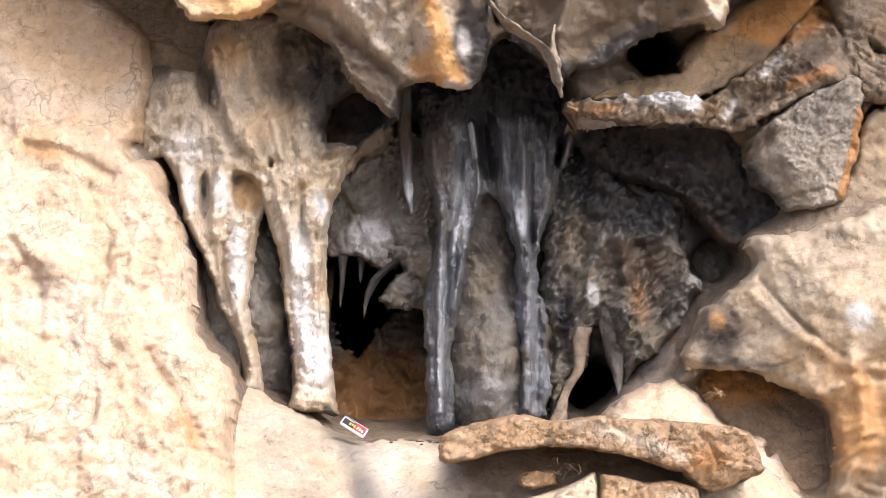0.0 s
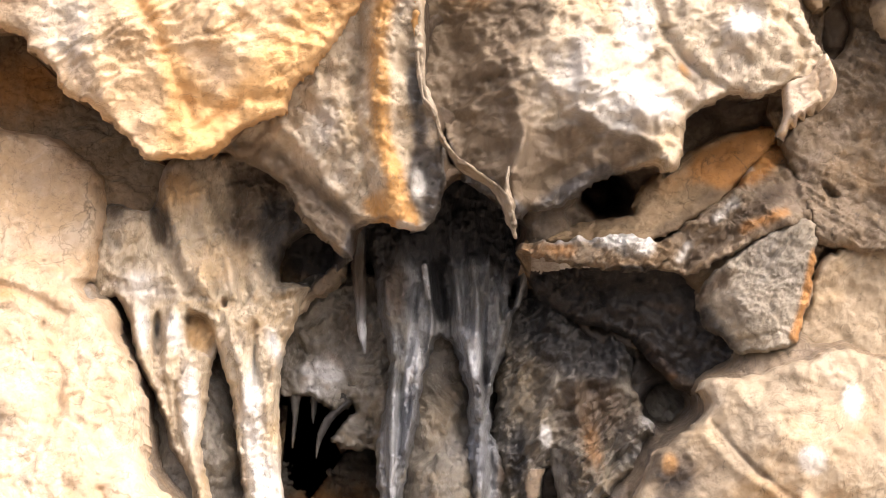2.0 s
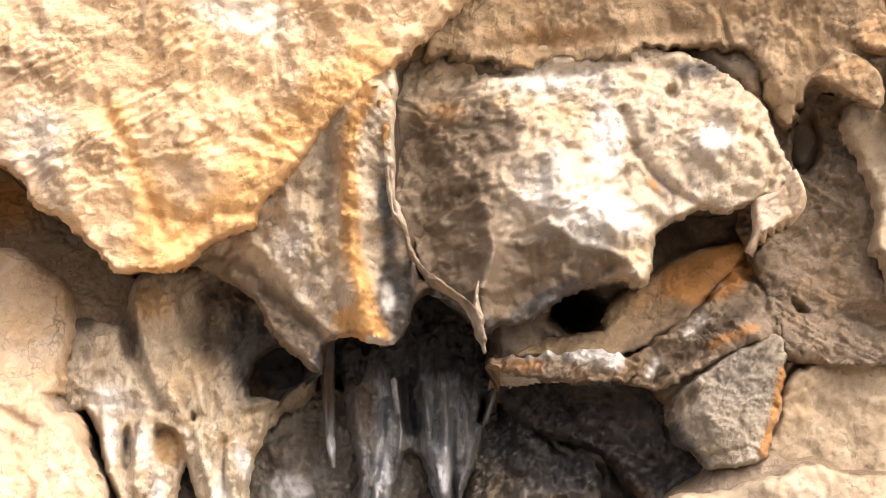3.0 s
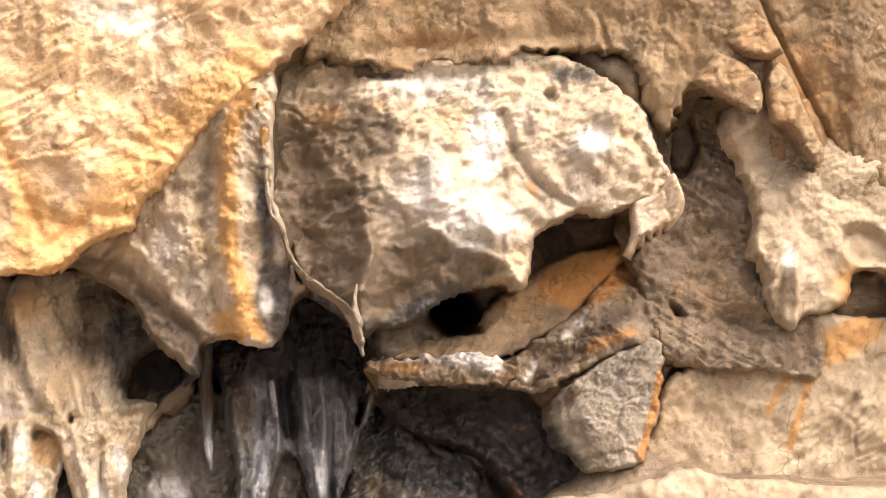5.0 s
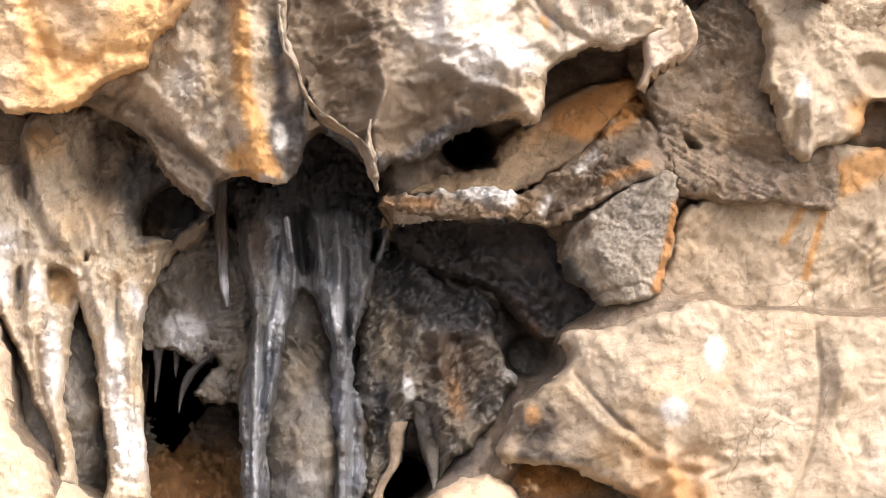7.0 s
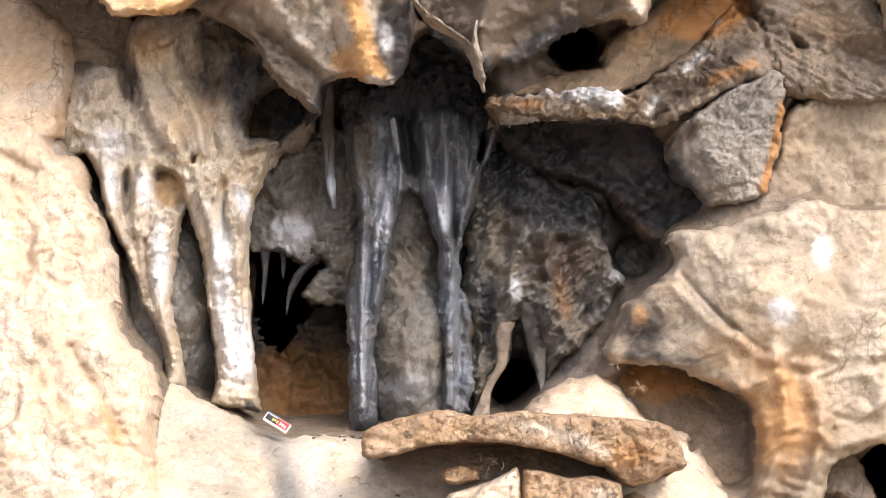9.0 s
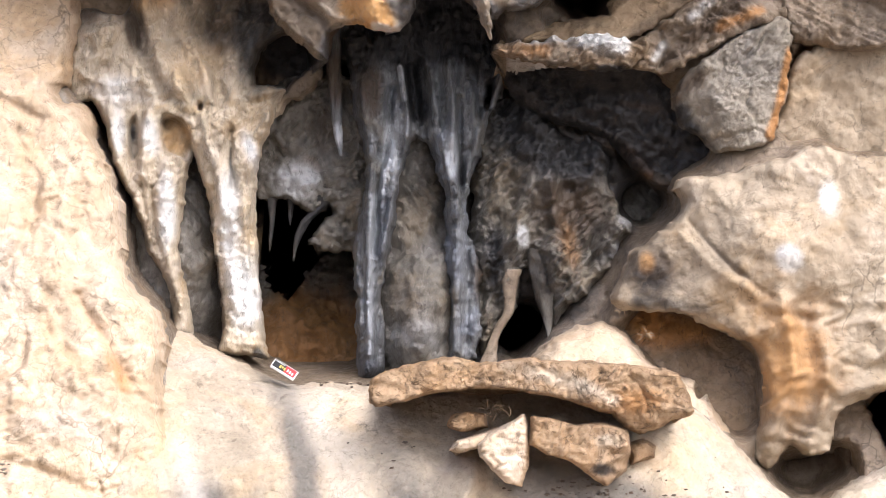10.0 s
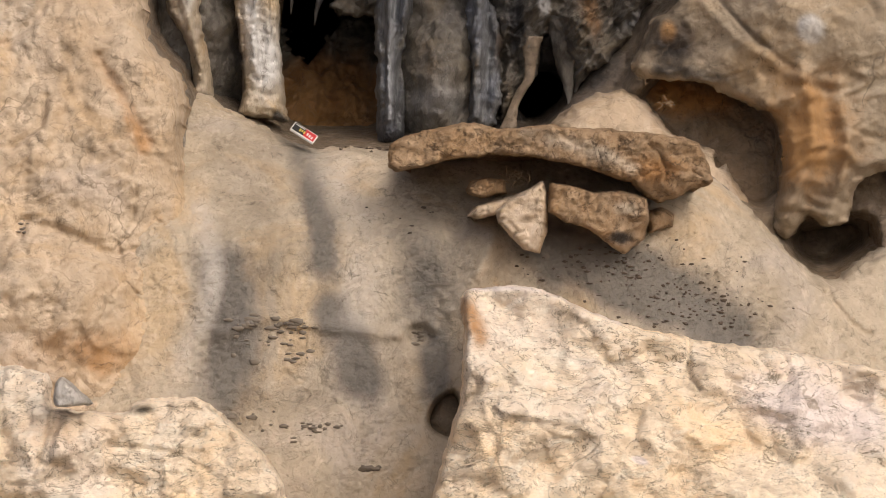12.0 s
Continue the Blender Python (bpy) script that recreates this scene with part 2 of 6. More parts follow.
    roll = min(rim[1], 0.03 + 3.5 * width)
    s = 1 - np.clip(d / width, 0, 1)
    gone = roll * (1 - np.sqrt(1 - s ** curve * 0.999))
    y = y - out * np.clip(d / (0.4 * width), 0.3, 1) + gone
    # undersides climb as they go back
    z = z + UNDERCUT * gone * np.clip(nz / (np.hypot(nx, nz) + 1e-6), 0, 1)
    front = np.stack([x, y, z], 1)
    SURFACE[name] = front
    if joins:
        FRONTS.append((front, material.name))
    # the rear: the rim carried back and closed
    back = float(np.max(y[ring])) + thick
    follow = dict(border)
    if turned:
        # the far side is as round as the near one
        middle = float(np.mean(y[ring]))
        inner = np.setdiff1d(np.arange(len(front)), ring)
        far = np.arange(len(front))
        far[inner] = len(front) + np.arange(len(inner))
        verts = np.concatenate([front, np.stack([x[inner], 2 * middle - y[inner], z[inner]], 1)])
        tone = stain_map(x, z, p, stains, seed)
        return link(name, verts, quads.tolist() + far[quads[:, ::-1]].tolist(), material, np.concatenate([tone, tone[inner]]), parent, label)
    rear_of = {v: len(front) + k for k, v in enumerate(ring.tolist())}
    draw_in = min(0.075, 0.3 * thick)
    climb = np.where(nz[ring] > 0, np.maximum(draw_in, UNDERCUT * (back - y[ring])), draw_in)
    rear = np.stack([x[ring] + nx[ring] / norm * draw_in, np.full(len(ring), back), z[ring] + nz[ring] / norm * climb], 1)
    faces = quads.tolist() + [(b, a, rear_of[a], rear_of[b]) for a, b in border]
    left = dict(follow)
    while left:
        start, v = next(iter(left.items()))
        chain = [start]
        left.pop(start)
        while v != start and v in left:
            chain.append(v)
            v = left.pop(v)
        if len(chain) > 2:
            faces.append([rear_of[v] for v in chain])
    verts = np.concatenate([front, rear])
    tone = stain_map(x, z, p, stains, seed)
    tone = np.concatenate([tone, tone[ring]])
    return link(name, verts, faces, material, tone, parent, label)


def dripstone(name, strands, material, y, stains=(), flute=0.22, rough=0.12, seed=0, depth=1.0, around=40, fine=0.0, parent=None, label="",
              step=0.006):
    """A column or stalactite: strands of (x, z, radius) from top to bottom, fluted lengthwise and grown together."""
    verts, faces, tones = [], [], []
    for n, strand in enumerate(strands):
        if isinstance(strand, tuple):
            strand, dy = strand
        else:
            dy = 0.0
        c = rounded(strand, 12, False)
        length = np.concatenate([[0], np.cumsum(np.hypot(np.diff(c[:, 0]), np.diff(c[:, 1])))])
        rows = max(6, int(length[-1] / step))
        s = np.linspace(0, length[-1], rows)
        cx, cz, cr = (np.interp(s, length, c[:, k]) for k in range(3))
        ang = np.linspace(0, 2 * np.pi, around, endpoint=False)
        A, S = np.meshgrid(ang, np.arange(rows))
        A, S = A.ravel(), S.ravel()
        rr = cr[S]
        q = np.stack([np.cos(A) * 1.3 + seed, np.sin(A) * 1.3 + n * 5, s[S] * 2.2], 1)
        q2 = np.stack([cx[S] + rr * np.cos(A), y + dy + rr * np.sin(A), cz[S]], 1)
        wind = A + 0.8 * grain(np.stack([0 * A, 0 * A + n, s[S] * 5], 1), 1.0, seed)
        q = np.stack([np.cos(wind) + seed, np.sin(wind) + n * 5, s[S] * 3.0], 1)
        lump = 1 + flute * 1.6 * fbm(q, 1.5, 3, seed + n) + flute * 1.5 * fbm(q * np.array([1, 1, 0.5]), 3.2, 3, seed + n + 8, True)
        lump += rough * 2.4 * fbm(q2, 14, 4, seed + n + 4, gain=0.65)
        r = rr * np.clip(lump, 0.25, 2) + fine * fbm(q2, 60, 2, seed)
        v = np.stack([cx[S] + r * np.cos(A), y + dy + r * np.sin(A) * depth, cz[S] + 0.25 * rr * fbm(q2, 16, 2, seed + 3)], 1)
        first = sum(len(a) for a in verts)
        verts.append(v)
        i = np.arange(rows - 1)[:, None] * around + np.arange(around)[None]
        j = np.arange(rows - 1)[:, None] * around + (np.arange(around)[None] + 1) % around
        faces += (first + np.stack([i, i + around, j + around, j], -1).reshape(-1, 4)).tolist()
        faces.append([first + k for k in range(around)])
        faces.append([first + (rows - 1) * around + k for k in range(around - 1, -1, -1)])
        tones.append(stain_map(v[:, 0], v[:, 2], v, stains, seed))
    return link(name, np.concatenate(verts), faces, material, np.concatenate(tones), parent, label)


# ---- materials ----
def rock_material(name, light, dark, ochre=(0.42, 0.2, 0.06), grey_and_shade=(0.022, 0.021, 0.022), white=(0.78, 0.76, 0.72), brown=(0.085, 0.06, 0.04), patch=4.0, gloss=0.75,
                  relief=0.5, streak=(1, 1, 1), balance=0.5, veins=0.0, speckle=0.5, contrast=0.45, edge_fade=(0.22, 0.62, 0.9), flake=0.6, facet=1.0):
    m = bpy.data.materials.new(name)
    m.use_nodes = True
    nt = m.node_tree
    nodes, links = nt.nodes, nt.links
    bsdf = nodes["Principled BSDF"]

    def node(kind, **inputs):
        n = nodes.new(kind)
        for key, value in inputs.items():
            n.inputs[key.replace("_", " ")].default_value = value
        return n

    place = node("ShaderNodeNewGeometry").outputs["Position"]
    skew = node("ShaderNodeMapping", Rotation=(0.61, 0.37, 0.83))
    links.new(place, skew.inputs["Vector"])
    map1 = node("ShaderNodeMapping", Scale=streak)
    links.new(place, map1.inputs["Vector"])
    if streak == (1, 1, 1):
        map1 = skew

    def noise_at(scale, detail, rough, vector, distort=0.0):
        n = node("ShaderNodeTexNoise", Scale=scale, Detail=detail, Roughness=rough, Distortion=distort)
        links.new(vector, n.inputs["Vector"])
        return n.outputs["Fac"]

    def ramp(source, low, high):
        n = node("ShaderNodeMapRange", From_Min=low, From_Max=high)
        n.interpolation_type = "SMOOTHSTEP"
        links.new(source, n.inputs["Value"])
        return n.outputs["Result"]

    def math_node(op, a, b):
        n = nodes.new("ShaderNodeMath")
        n.operation = op
        for k, v in enumerate((a, b)):
            if isinstance(v, (int, float)):
                n.inputs[k].default_value = v
            else:
                links.new(v, n.inputs[k])
        return n.outputs[0]

    def mix(fac, a, b):
        n = nodes.new("ShaderNodeMix")
        n.data_type = "RGBA"
        for sock, v in ((n.inputs[0], fac), (n.inputs[6], a), (n.inputs[7], b)):
            if isinstance(v, tuple):
                sock.default_value = (*v, 1)
            elif isinstance(v, float):
                sock.default_value = v
            else:
                links.new(v, sock)
        return n.outputs[2]

    big = noise_at(patch, 7, 0.64, map1.outputs[0], 1.6)
    mid = noise_at(patch * 3.6, 9, 0.68, map1.outputs[0], 1.7)
    grit = noise_at(44.0, 8, 0.74, map1.outputs[0], 1.2)
    tiny = noise_at(170.0, 5, 0.7, skew.outputs[0])
    col = mix(ramp(big, balance - 0.24, balance + 0.24), dark, light)
    drift = noise_at(patch * 0.55 + 0.8, 5, 0.6, place, 1.0)
    warm = (min(0.9, light[0] * 1.02), light[1] * 0.86, light[2] * 0.62)
    cool = (light[0] * 0.92, light[1] * 0.97, min(0.9, light[2] * 1.12))
    col = mix(math_node("MULTIPLY", ramp(drift, 0.52, 0.66), 0.55), col, warm)
    col = mix(math_node("MULTIPLY", ramp(drift, 0.48, 0.34), 0.5), col, cool)
    shade = tuple(0.62 * c for c in dark)
    col = mix(math_node("MULTIPLY", ramp(mid, 0.50, 0.72), 0.16), col, shade)
    col = mix(math_node("MULTIPLY", ramp(grit, 0.56, 0.76), 0.45 * contrast), col, tuple(0.62 * c for c in dark))
    pale = tuple(min(0.85, 1.35 * c + 0.04) for c in light)
    col = mix(math_node("MULTIPLY", ramp(mid, 0.5, 0.3), 0.35), col, pale)
    col = mix(math_node("MULTIPLY", ramp(grit, 0.45, 0.30), 0.5 * contrast), col, pale)
    blotch = noise_at(patch * 1.9, 10, 0.66, map1.outputs[0], 0.8)
    col = mix(math_node("MULTIPLY", ramp(blotch, 0.53, 0.58), 0.16), col, tuple(0.66 * c for c in dark))
    col = mix(math_node("MULTIPLY", ramp(blotch, 0.455, 0.41), 0.16), col, pale)
    tone = nodes.new("ShaderNodeAttribute")
    tone.attribute_name = "tone"
    parts = nodes.new("ShaderNodeSeparateColor")
    links.new(tone.outputs["Color"], parts.inputs[0])
    edge = noise_at(22.0, 8, 0.72, map1.outputs[0], 0.4)
    for channel, tint in ((tone.outputs["Alpha"], brown), (parts.outputs[0], ochre), (parts.outputs[1], grey_and_shade), (parts.outputs[2], white)):
        cover = ramp(math_node("ADD", channel, math_node("MULTIPLY", math_node("SUBTRACT", edge, 0.5), 0.6 * edge_fade[2])), edge_fade[0], edge_fade[1])
        held = math_node("MULTIPLY", cover, ramp(channel, 0.02, 0.2))
        tint2 = mix(ramp(mid, 0.35, 0.65), tuple(0.9 * c for c in tint), tint)
        col = mix(math_node("MULTIPLY", held, 0.92), col, tint2)
    if veins:
        v = node("ShaderNodeTexVoronoi", Scale=veins)
        v.feature = "DISTANCE_TO_EDGE"
        wob = nodes.new("ShaderNodeVectorMath")
        wob.operation = "MULTIPLY_ADD"
        n2 = node("ShaderNodeTexNoise", Scale=7.0, Detail=4.0)
        links.new(place, n2.inputs["Vector"])
        links.new(n2.outputs["Color"], wob.inputs[0])
        wob.inputs[1].default_value = (0.25, 0.25, 0.25)
        links.new(place, wob.inputs[2])
        links.new(wob.outputs[0], v.inputs["Vector"])
        line = math_node("MULTIPLY", ramp(v.outputs["Distance"], 0.02, 0.004), math_node("MULTIPLY", ramp(big, 0.45, 0.6), 0.6))
        col = mix(line, col, tuple(0.45 * c for c in dark))
    # flaked edges: a worn step and a thin dark line along it
    steps = []
    for scale, warp in ((6.0, 1.2), (19.0, 0.9)):
        n = noise_at(scale, 7, 0.6, map1.outputs[0], warp)
        steps.append(ramp(n, 0.488, 0.512))
        off = math_node("ABSOLUTE", math_node("SUBTRACT", n, 0.494), 0.0)
        line = math_node("MULTIPLY", ramp(off, 0.011, 0.002), math_node("MULTIPLY", ramp(grit, 0.40, 0.58), 0.75 * flake))
        col = mix(line, col, tuple(0.38 * c for c in dark))
    # fracture facets: small tilted planes with crisp borders, and hairline cracks
    planes = []
    for scale, amount in ((9.0, 0.10), (27.0, 0.045), (75.0, 0.018)):
        warp = node("ShaderNodeTexNoise", Scale=scale * 0.8, Detail=5.0, Roughness=0.6)
        links.new(skew.outputs[0], warp.inputs["Vector"])
        bent = nodes.new("ShaderNodeVectorMath")
        bent.operation = "MULTIPLY_ADD"
        links.new(warp.outputs["Color"], bent.inputs[0])
        bent.inputs[1].default_value = (amount, amount, amount)
        links.new(map1.outputs[0], bent.inputs[2])
        cell = node("ShaderNodeTexVoronoi", Scale=scale)
        links.new(bent.outputs[0], cell.inputs["Vector"])
        offset = nodes.new("ShaderNodeVectorMath")
        offset.operation = "SUBTRACT"
        links.new(bent.outputs[0], offset.inputs[0])
        links.new(cell.outputs["Position"], offset.inputs[1])
        tilt = nodes.new("ShaderNodeVectorMath")
        tilt.operation = "SUBTRACT"
        links.new(cell.outputs["Color"], tilt.inputs[0])
        tilt.inputs[1].default_value = (0.5, 0.5, 0.5)
        dot = nodes.new("ShaderNodeVectorMath")
        dot.operation = "DOT_PRODUCT"
        links.new(offset.outputs[0], dot.inputs[0])
        links.new(tilt.outputs[0], dot.inputs[1])
        planes.append(dot.outputs["Value"])
        if scale < 50:
            border = node("ShaderNodeTexVoronoi", Scale=scale * 0.8)
            border.feature = "DISTANCE_TO_EDGE"
            links.new(bent.outputs[0], border.inputs["Vector"])
            hair = math_node("MULTIPLY", ramp(border.outputs["Distance"], 0.022, 0.004), math_node("MULTIPLY", ramp(edge, 0.53, 0.62), 0.5))
            col = mix(hair, col, tuple(0.33 * c for c in dark))
    dots = math_node("MULTIPLY", ramp(tiny, 0.64, 0.8), 0.4 * speckle)
    col = mix(dots, col, tuple(0.35 * c for c in dark))
    links.new(col, bsdf.inputs["Base Color"])
    g = node("ShaderNodeMapRange", From_Min=0.3, From_Max=0.7, To_Min=gloss - 0.18, To_Max=min(1.0, gloss + 0.15))
    links.new(mid, g.inputs["Value"])
    links.new(g.outputs["Result"], bsdf.inputs["Roughness"])
    bsdf.inputs["Specular IOR Level"].default_value = 0.35
    # relief at two scales
    last = None
    for height, distance in ((mid, 0.004), (planes[0], 0.55 * facet), (planes[1], 0.6 * facet), (planes[2], 0.6 * facet), (steps[0], 0.007 * flake), (steps[1], 0.005 * flake), (grit, 0.006), (tiny, 0.003)):
        b = node("ShaderNodeBump", Strength=min(1.0, relief * 0.8), Distance=distance)
        links.new(height, b.inputs["Height"])
        if last:
            links.new(last, b.inputs["Normal"])
        last = b.outputs[0]
    links.new(last, bsdf.inputs["Normal"])
    return m


def plain_material(name, colour, roughness=0.6, wear=0.25, scale=60.0):
    m = bpy.data.materials.new(name)
    m.use_nodes = True
    nt = m.node_tree
    n = nt.nodes.new("ShaderNodeTexNoise")
    n.inputs["Scale"].default_value, n.inputs["Detail"].default_value = scale, 6
    x = nt.nodes.new("ShaderNodeMix")
    x.data_type = "RGBA"
    x.inputs[6].default_value = (*colour, 1)
    x.inputs[7].default_value = (*[c * (1 - wear) + 0.15 * wear for c in colour], 1)
    nt.links.new(n.outputs["Fac"], x.inputs[0])
    nt.links.new(x.outputs[2], nt.nodes["Principled BSDF"].inputs["Base Color"])
    nt.nodes["Principled BSDF"].inputs["Roughness"].default_value = roughness
    return m


CREAM = rock_material("cream_limestone", (0.55, 0.44, 0.315), (0.46, 0.335, 0.21), patch=3.5, veins=5.0, white=(0.70, 0.65, 0.57), relief=0.5, edge_fade=(0.12, 0.62, 0.7), contrast=0.35)
GREYCREAM = rock_material("greyish_cream_limestone", (0.40, 0.325, 0.23), (0.33, 0.255, 0.17), patch=2.6, veins=4.0, white=(0.66, 0.63, 0.58), relief=0.42, edge_fade=(0.12, 0.62, 0.7), contrast=0.25, flake=0.45, ochre=(0.44, 0.24, 0.09))
TAN = rock_material("tan_limestone", (0.29, 0.208, 0.122), (0.22, 0.148, 0.082), patch=4.0, veins=6.0, relief=0.55, edge_fade=(0.12, 0.62, 0.7), contrast=0.5)
ORANGE = rock_material("ochre_limestone", (0.61, 0.445, 0.275), (0.545, 0.375, 0.215), patch=4.0, relief=0.5, streak=(1, 1, 1.6), white=(0.74, 0.67, 0.56), contrast=0.35, ochre=(0.66, 0.40, 0.17), edge_fade=(0.12, 0.62, 0.7))
PALE = rock_material("pale_calcite", (0.48, 0.40, 0.295), (0.41, 0.325, 0.225), patch=4.0, gloss=0.45, white=(0.62, 0.59, 0.54), ochre=(0.52, 0.28, 0.09), balance=0.46, relief=0.6, contrast=0.45, grey_and_shade=(0.06, 0.056, 0.055), brown=(0.15, 0.11, 0.072), edge_fade=(0.12, 0.62, 0.7), flake=0.8, facet=0.7)
BROWN = rock_material("brown_limestone", (0.25, 0.19, 0.13), (0.165, 0.122, 0.08), patch=5.0, veins=6.0, gloss=0.5, relief=0.6, contrast=0.25, edge_fade=(0.14, 0.66, 0.8))
GREYROCK = rock_material("grey_limestone", (0.29, 0.25, 0.195), (0.22, 0.185, 0.14), patch=5.0, gloss=0.6, relief=0.55, contrast=0.2, edge_fade=(0.14, 0.66, 0.8))
GREY = rock_material("grey_flowstone", (0.18, 0.16, 0.13), (0.085, 0.073, 0.058), patch=7.0, gloss=0.45, streak=(1.4, 1.4, 0.7), relief=0.6, contrast=0.35, white=(0.48, 0.47, 0.46), ochre=(0.30, 0.15, 0.05), edge_fade=(0.14, 0.66, 0.8))
DRIP = rock_material("white_dripstone", (0.60, 0.56, 0.50), (0.36, 0.32, 0.27), flake=0.4, patch=8.0, gloss=0.45, streak=(2.0, 2.0, 0.5), relief=0.75, contrast=0.5, ochre=(0.46, 0.29, 0.13), edge_fade=(0.12, 0.7, 0.7), facet=0.8)
DARKDRIP = rock_material("blue_grey_dripstone", (0.215, 0.218, 0.222), (0.06, 0.058, 0.058), flake=0.7, patch=9.0, gloss=0.5, streak=(2.4, 2.4, 0.35), relief=0.6, contrast=0.4, white=(0.5, 0.51, 0.53), edge_fade=(0.14, 0.66, 0.8), facet=0.8)
LEDGE = rock_material("dusty_ledge_rock", (0.53, 0.44, 0.325), (0.42, 0.345, 0.245), patch=3.5, grey_and_shade=(0.155, 0.14, 0.12), flake=0.5, relief=0.6, edge_fade=(0.08, 0.95, 0.9), white=(0.60, 0.54, 0.46), contrast=0.4)
FRESH = rock_material("freshly_broken_limestone", (0.84, 0.70, 0.52), (0.78, 0.61, 0.41), patch=3.0, white=(0.82, 0.71, 0.64), veins=3.5, relief=0.65, streak=(0.8, 1, 1.6), speckle=0.3,
                      edge_fade=(0.12, 0.62, 0.7), contrast=0.4, flake=1.2)
MANTLE = rock_material("cream_dripstone", (0.56, 0.475, 0.355), (0.44, 0.35, 0.235), flake=0.7, patch=7.0, gloss=0.45, streak=(1.6, 1.6, 0.6), relief=0.6, contrast=0.3, ochre=(0.50, 0.33, 0.16), edge_fade=(0.12, 0.7, 0.7), facet=0.8)
SLAB = rock_material("rusty_slab_rock", (0.42, 0.29, 0.17), (0.27, 0.16, 0.075), flake=1.0, patch=6.0, relief=0.95, contrast=0.5, white=(0.55, 0.45, 0.33))

# ---- the setting: ground, cliff, back of the hollow ----
def sheet(name, xs, zs, height, material, upright):
    X, Z = np.meshgrid(xs, zs, indexing="ij")
    x, z = X.ravel(), Z.ravel()
    h = height(x, z)
    v = np.stack([x, h, z], 1) if upright else np.stack([x, z, h], 1)
    i = np.arange(len(x)).reshape(len(xs), len(zs))
    q = np.stack([i[:-1, :-1], i[1:, :-1], i[1:, 1:], i[:-1, 1:]], -1).reshape(-1, 4)
    return link(name, v, q.tolist(), material, None, None, settle=False)


def ground_height(x, y):
    p = np.stack([x, y, 0 * x], 1)
    rise = np.clip((y + 7.0) / 6.0, 0, 1)
    return 1.15 * rise * rise * (3 - 2 * rise) + 0.12 * fbm(p, 0.8, 4, 3) * np.clip(1 - np.abs(x) / 40, 0, 1)


def spread(low, near_low, near_high, high, step, far):
    return np.concatenate([np.linspace(low, near_low, far, endpoint=False), np.arange(near_low, near_high, step), np.linspace(near_high, high, far)])


ground = sheet("ground", spread(-900, -8, 8, 900, 0.25, 14), spread(-900, -14, 2.0, 900, 0.25, 14), ground_height,
               rock_material("dry_stony_soil", (0.66, 0.58, 0.46), (0.56, 0.48, 0.37), patch=2.0, relief=0.8), False)
tagged(ground, "dry stony soil rising to the foot of the cliff", "ground", kind="structure")


def cliff_depth(x, z):
    p = np.stack([x, 0 * x, z], 1)
    hole = np.clip(inside(x, z, rounded([(-1.15, 1.3), (2.0, 1.3), (2.0, 4.6), (-1.1, 4.7)], 4)) / 0.3 + 0.6, 0, 1)
    face = 0.15 - 0.22 * np.clip(z - 4.4, 0, 4) + 0.35 * fbm(p, 0.7, 5, 9) + 0.12 * fbm(p, 2.2, 4, 19, True)
    return face * (1 - hole) + (1.25 + 0.1 * fbm(p, 3, 3, 4)) * hole


cliff = sheet("cliff", spread(-14, -2.6, 3.2, 14, 0.05, 60), spread(0.0, 0.8, 5.4, 11, 0.05, 30), cliff_depth, TAN, True)
tagged(cliff, "weathered tan limestone cliff round the hollow", "cliff", kind="structure")

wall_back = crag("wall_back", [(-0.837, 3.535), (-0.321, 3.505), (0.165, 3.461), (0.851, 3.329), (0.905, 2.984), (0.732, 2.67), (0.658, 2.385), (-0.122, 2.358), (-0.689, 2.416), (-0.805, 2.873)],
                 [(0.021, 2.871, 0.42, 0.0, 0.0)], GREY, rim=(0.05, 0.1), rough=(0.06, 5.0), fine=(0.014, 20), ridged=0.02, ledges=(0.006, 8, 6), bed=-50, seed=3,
                 lumps=[(0.12, 2.61, 0.16, 0.20, 0, 0.14), (0.36, 2.96, 0.08, 0.07, 0, 0.10), (-0.50, 2.78, 0.16, 0.34, 0, 0.30), (0.11, 2.84, 0.13, 0.40, 0, 0.17)],
                 holes=[[(-0.31, 2.90), (-0.12, 2.92), (-0.03, 2.85), (-0.02, 2.68), (-0.03, 2.40), (-0.31, 2.40)]],
                 pits=[([(0.304, 2.666), (0.389, 2.687), (0.438, 2.595), (0.416, 2.524), (0.317, 2.524)], 0.04, 0.4),
                       ([(0.337, 3.238), (0.679, 3.256), (0.822, 3.085), (0.765, 2.999), (0.537, 3.111)], 0.08, 0.35)],
                 # Dark grey bands stand in for the shade under the overhang.
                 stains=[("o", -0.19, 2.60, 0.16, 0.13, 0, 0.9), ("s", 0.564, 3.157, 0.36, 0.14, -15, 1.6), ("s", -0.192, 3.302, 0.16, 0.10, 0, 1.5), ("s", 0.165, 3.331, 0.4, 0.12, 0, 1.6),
                         ("b", 0.136, 2.967, 0.06, 0.12, 0, 0.4), ("b", 0.106, 2.642, 0.10, 0.12, 0, 0.3), ("w", 0.106, 2.557, 0.12, 0.06, 0, 0.4), ("w", -0.178, 2.529, 0.12, 0.03, 0, 0.5)])
cave_back = crag("wall_cave", [(-0.42, 3.05), (0.12, 3.05), (0.14, 2.36), (-0.44, 2.36)], [(-0.16, 2.45, 0.50, 0.0, 0.55)], GREY, rim=(0.03, 0.05), rough=(0.03, 6), fine=(0.012, 20), chip=(0.03, 0.12), joins=False, seed=4,
                 stains=[("o", -0.17, 2.60, 0.17, 0.13, 0, 1.1), ("w", -0.17, 2.45, 0.2, 0.05, 0, 0.6), ("o", -0.05, 2.48, 0.1, 0.06, 0, 0.6)])
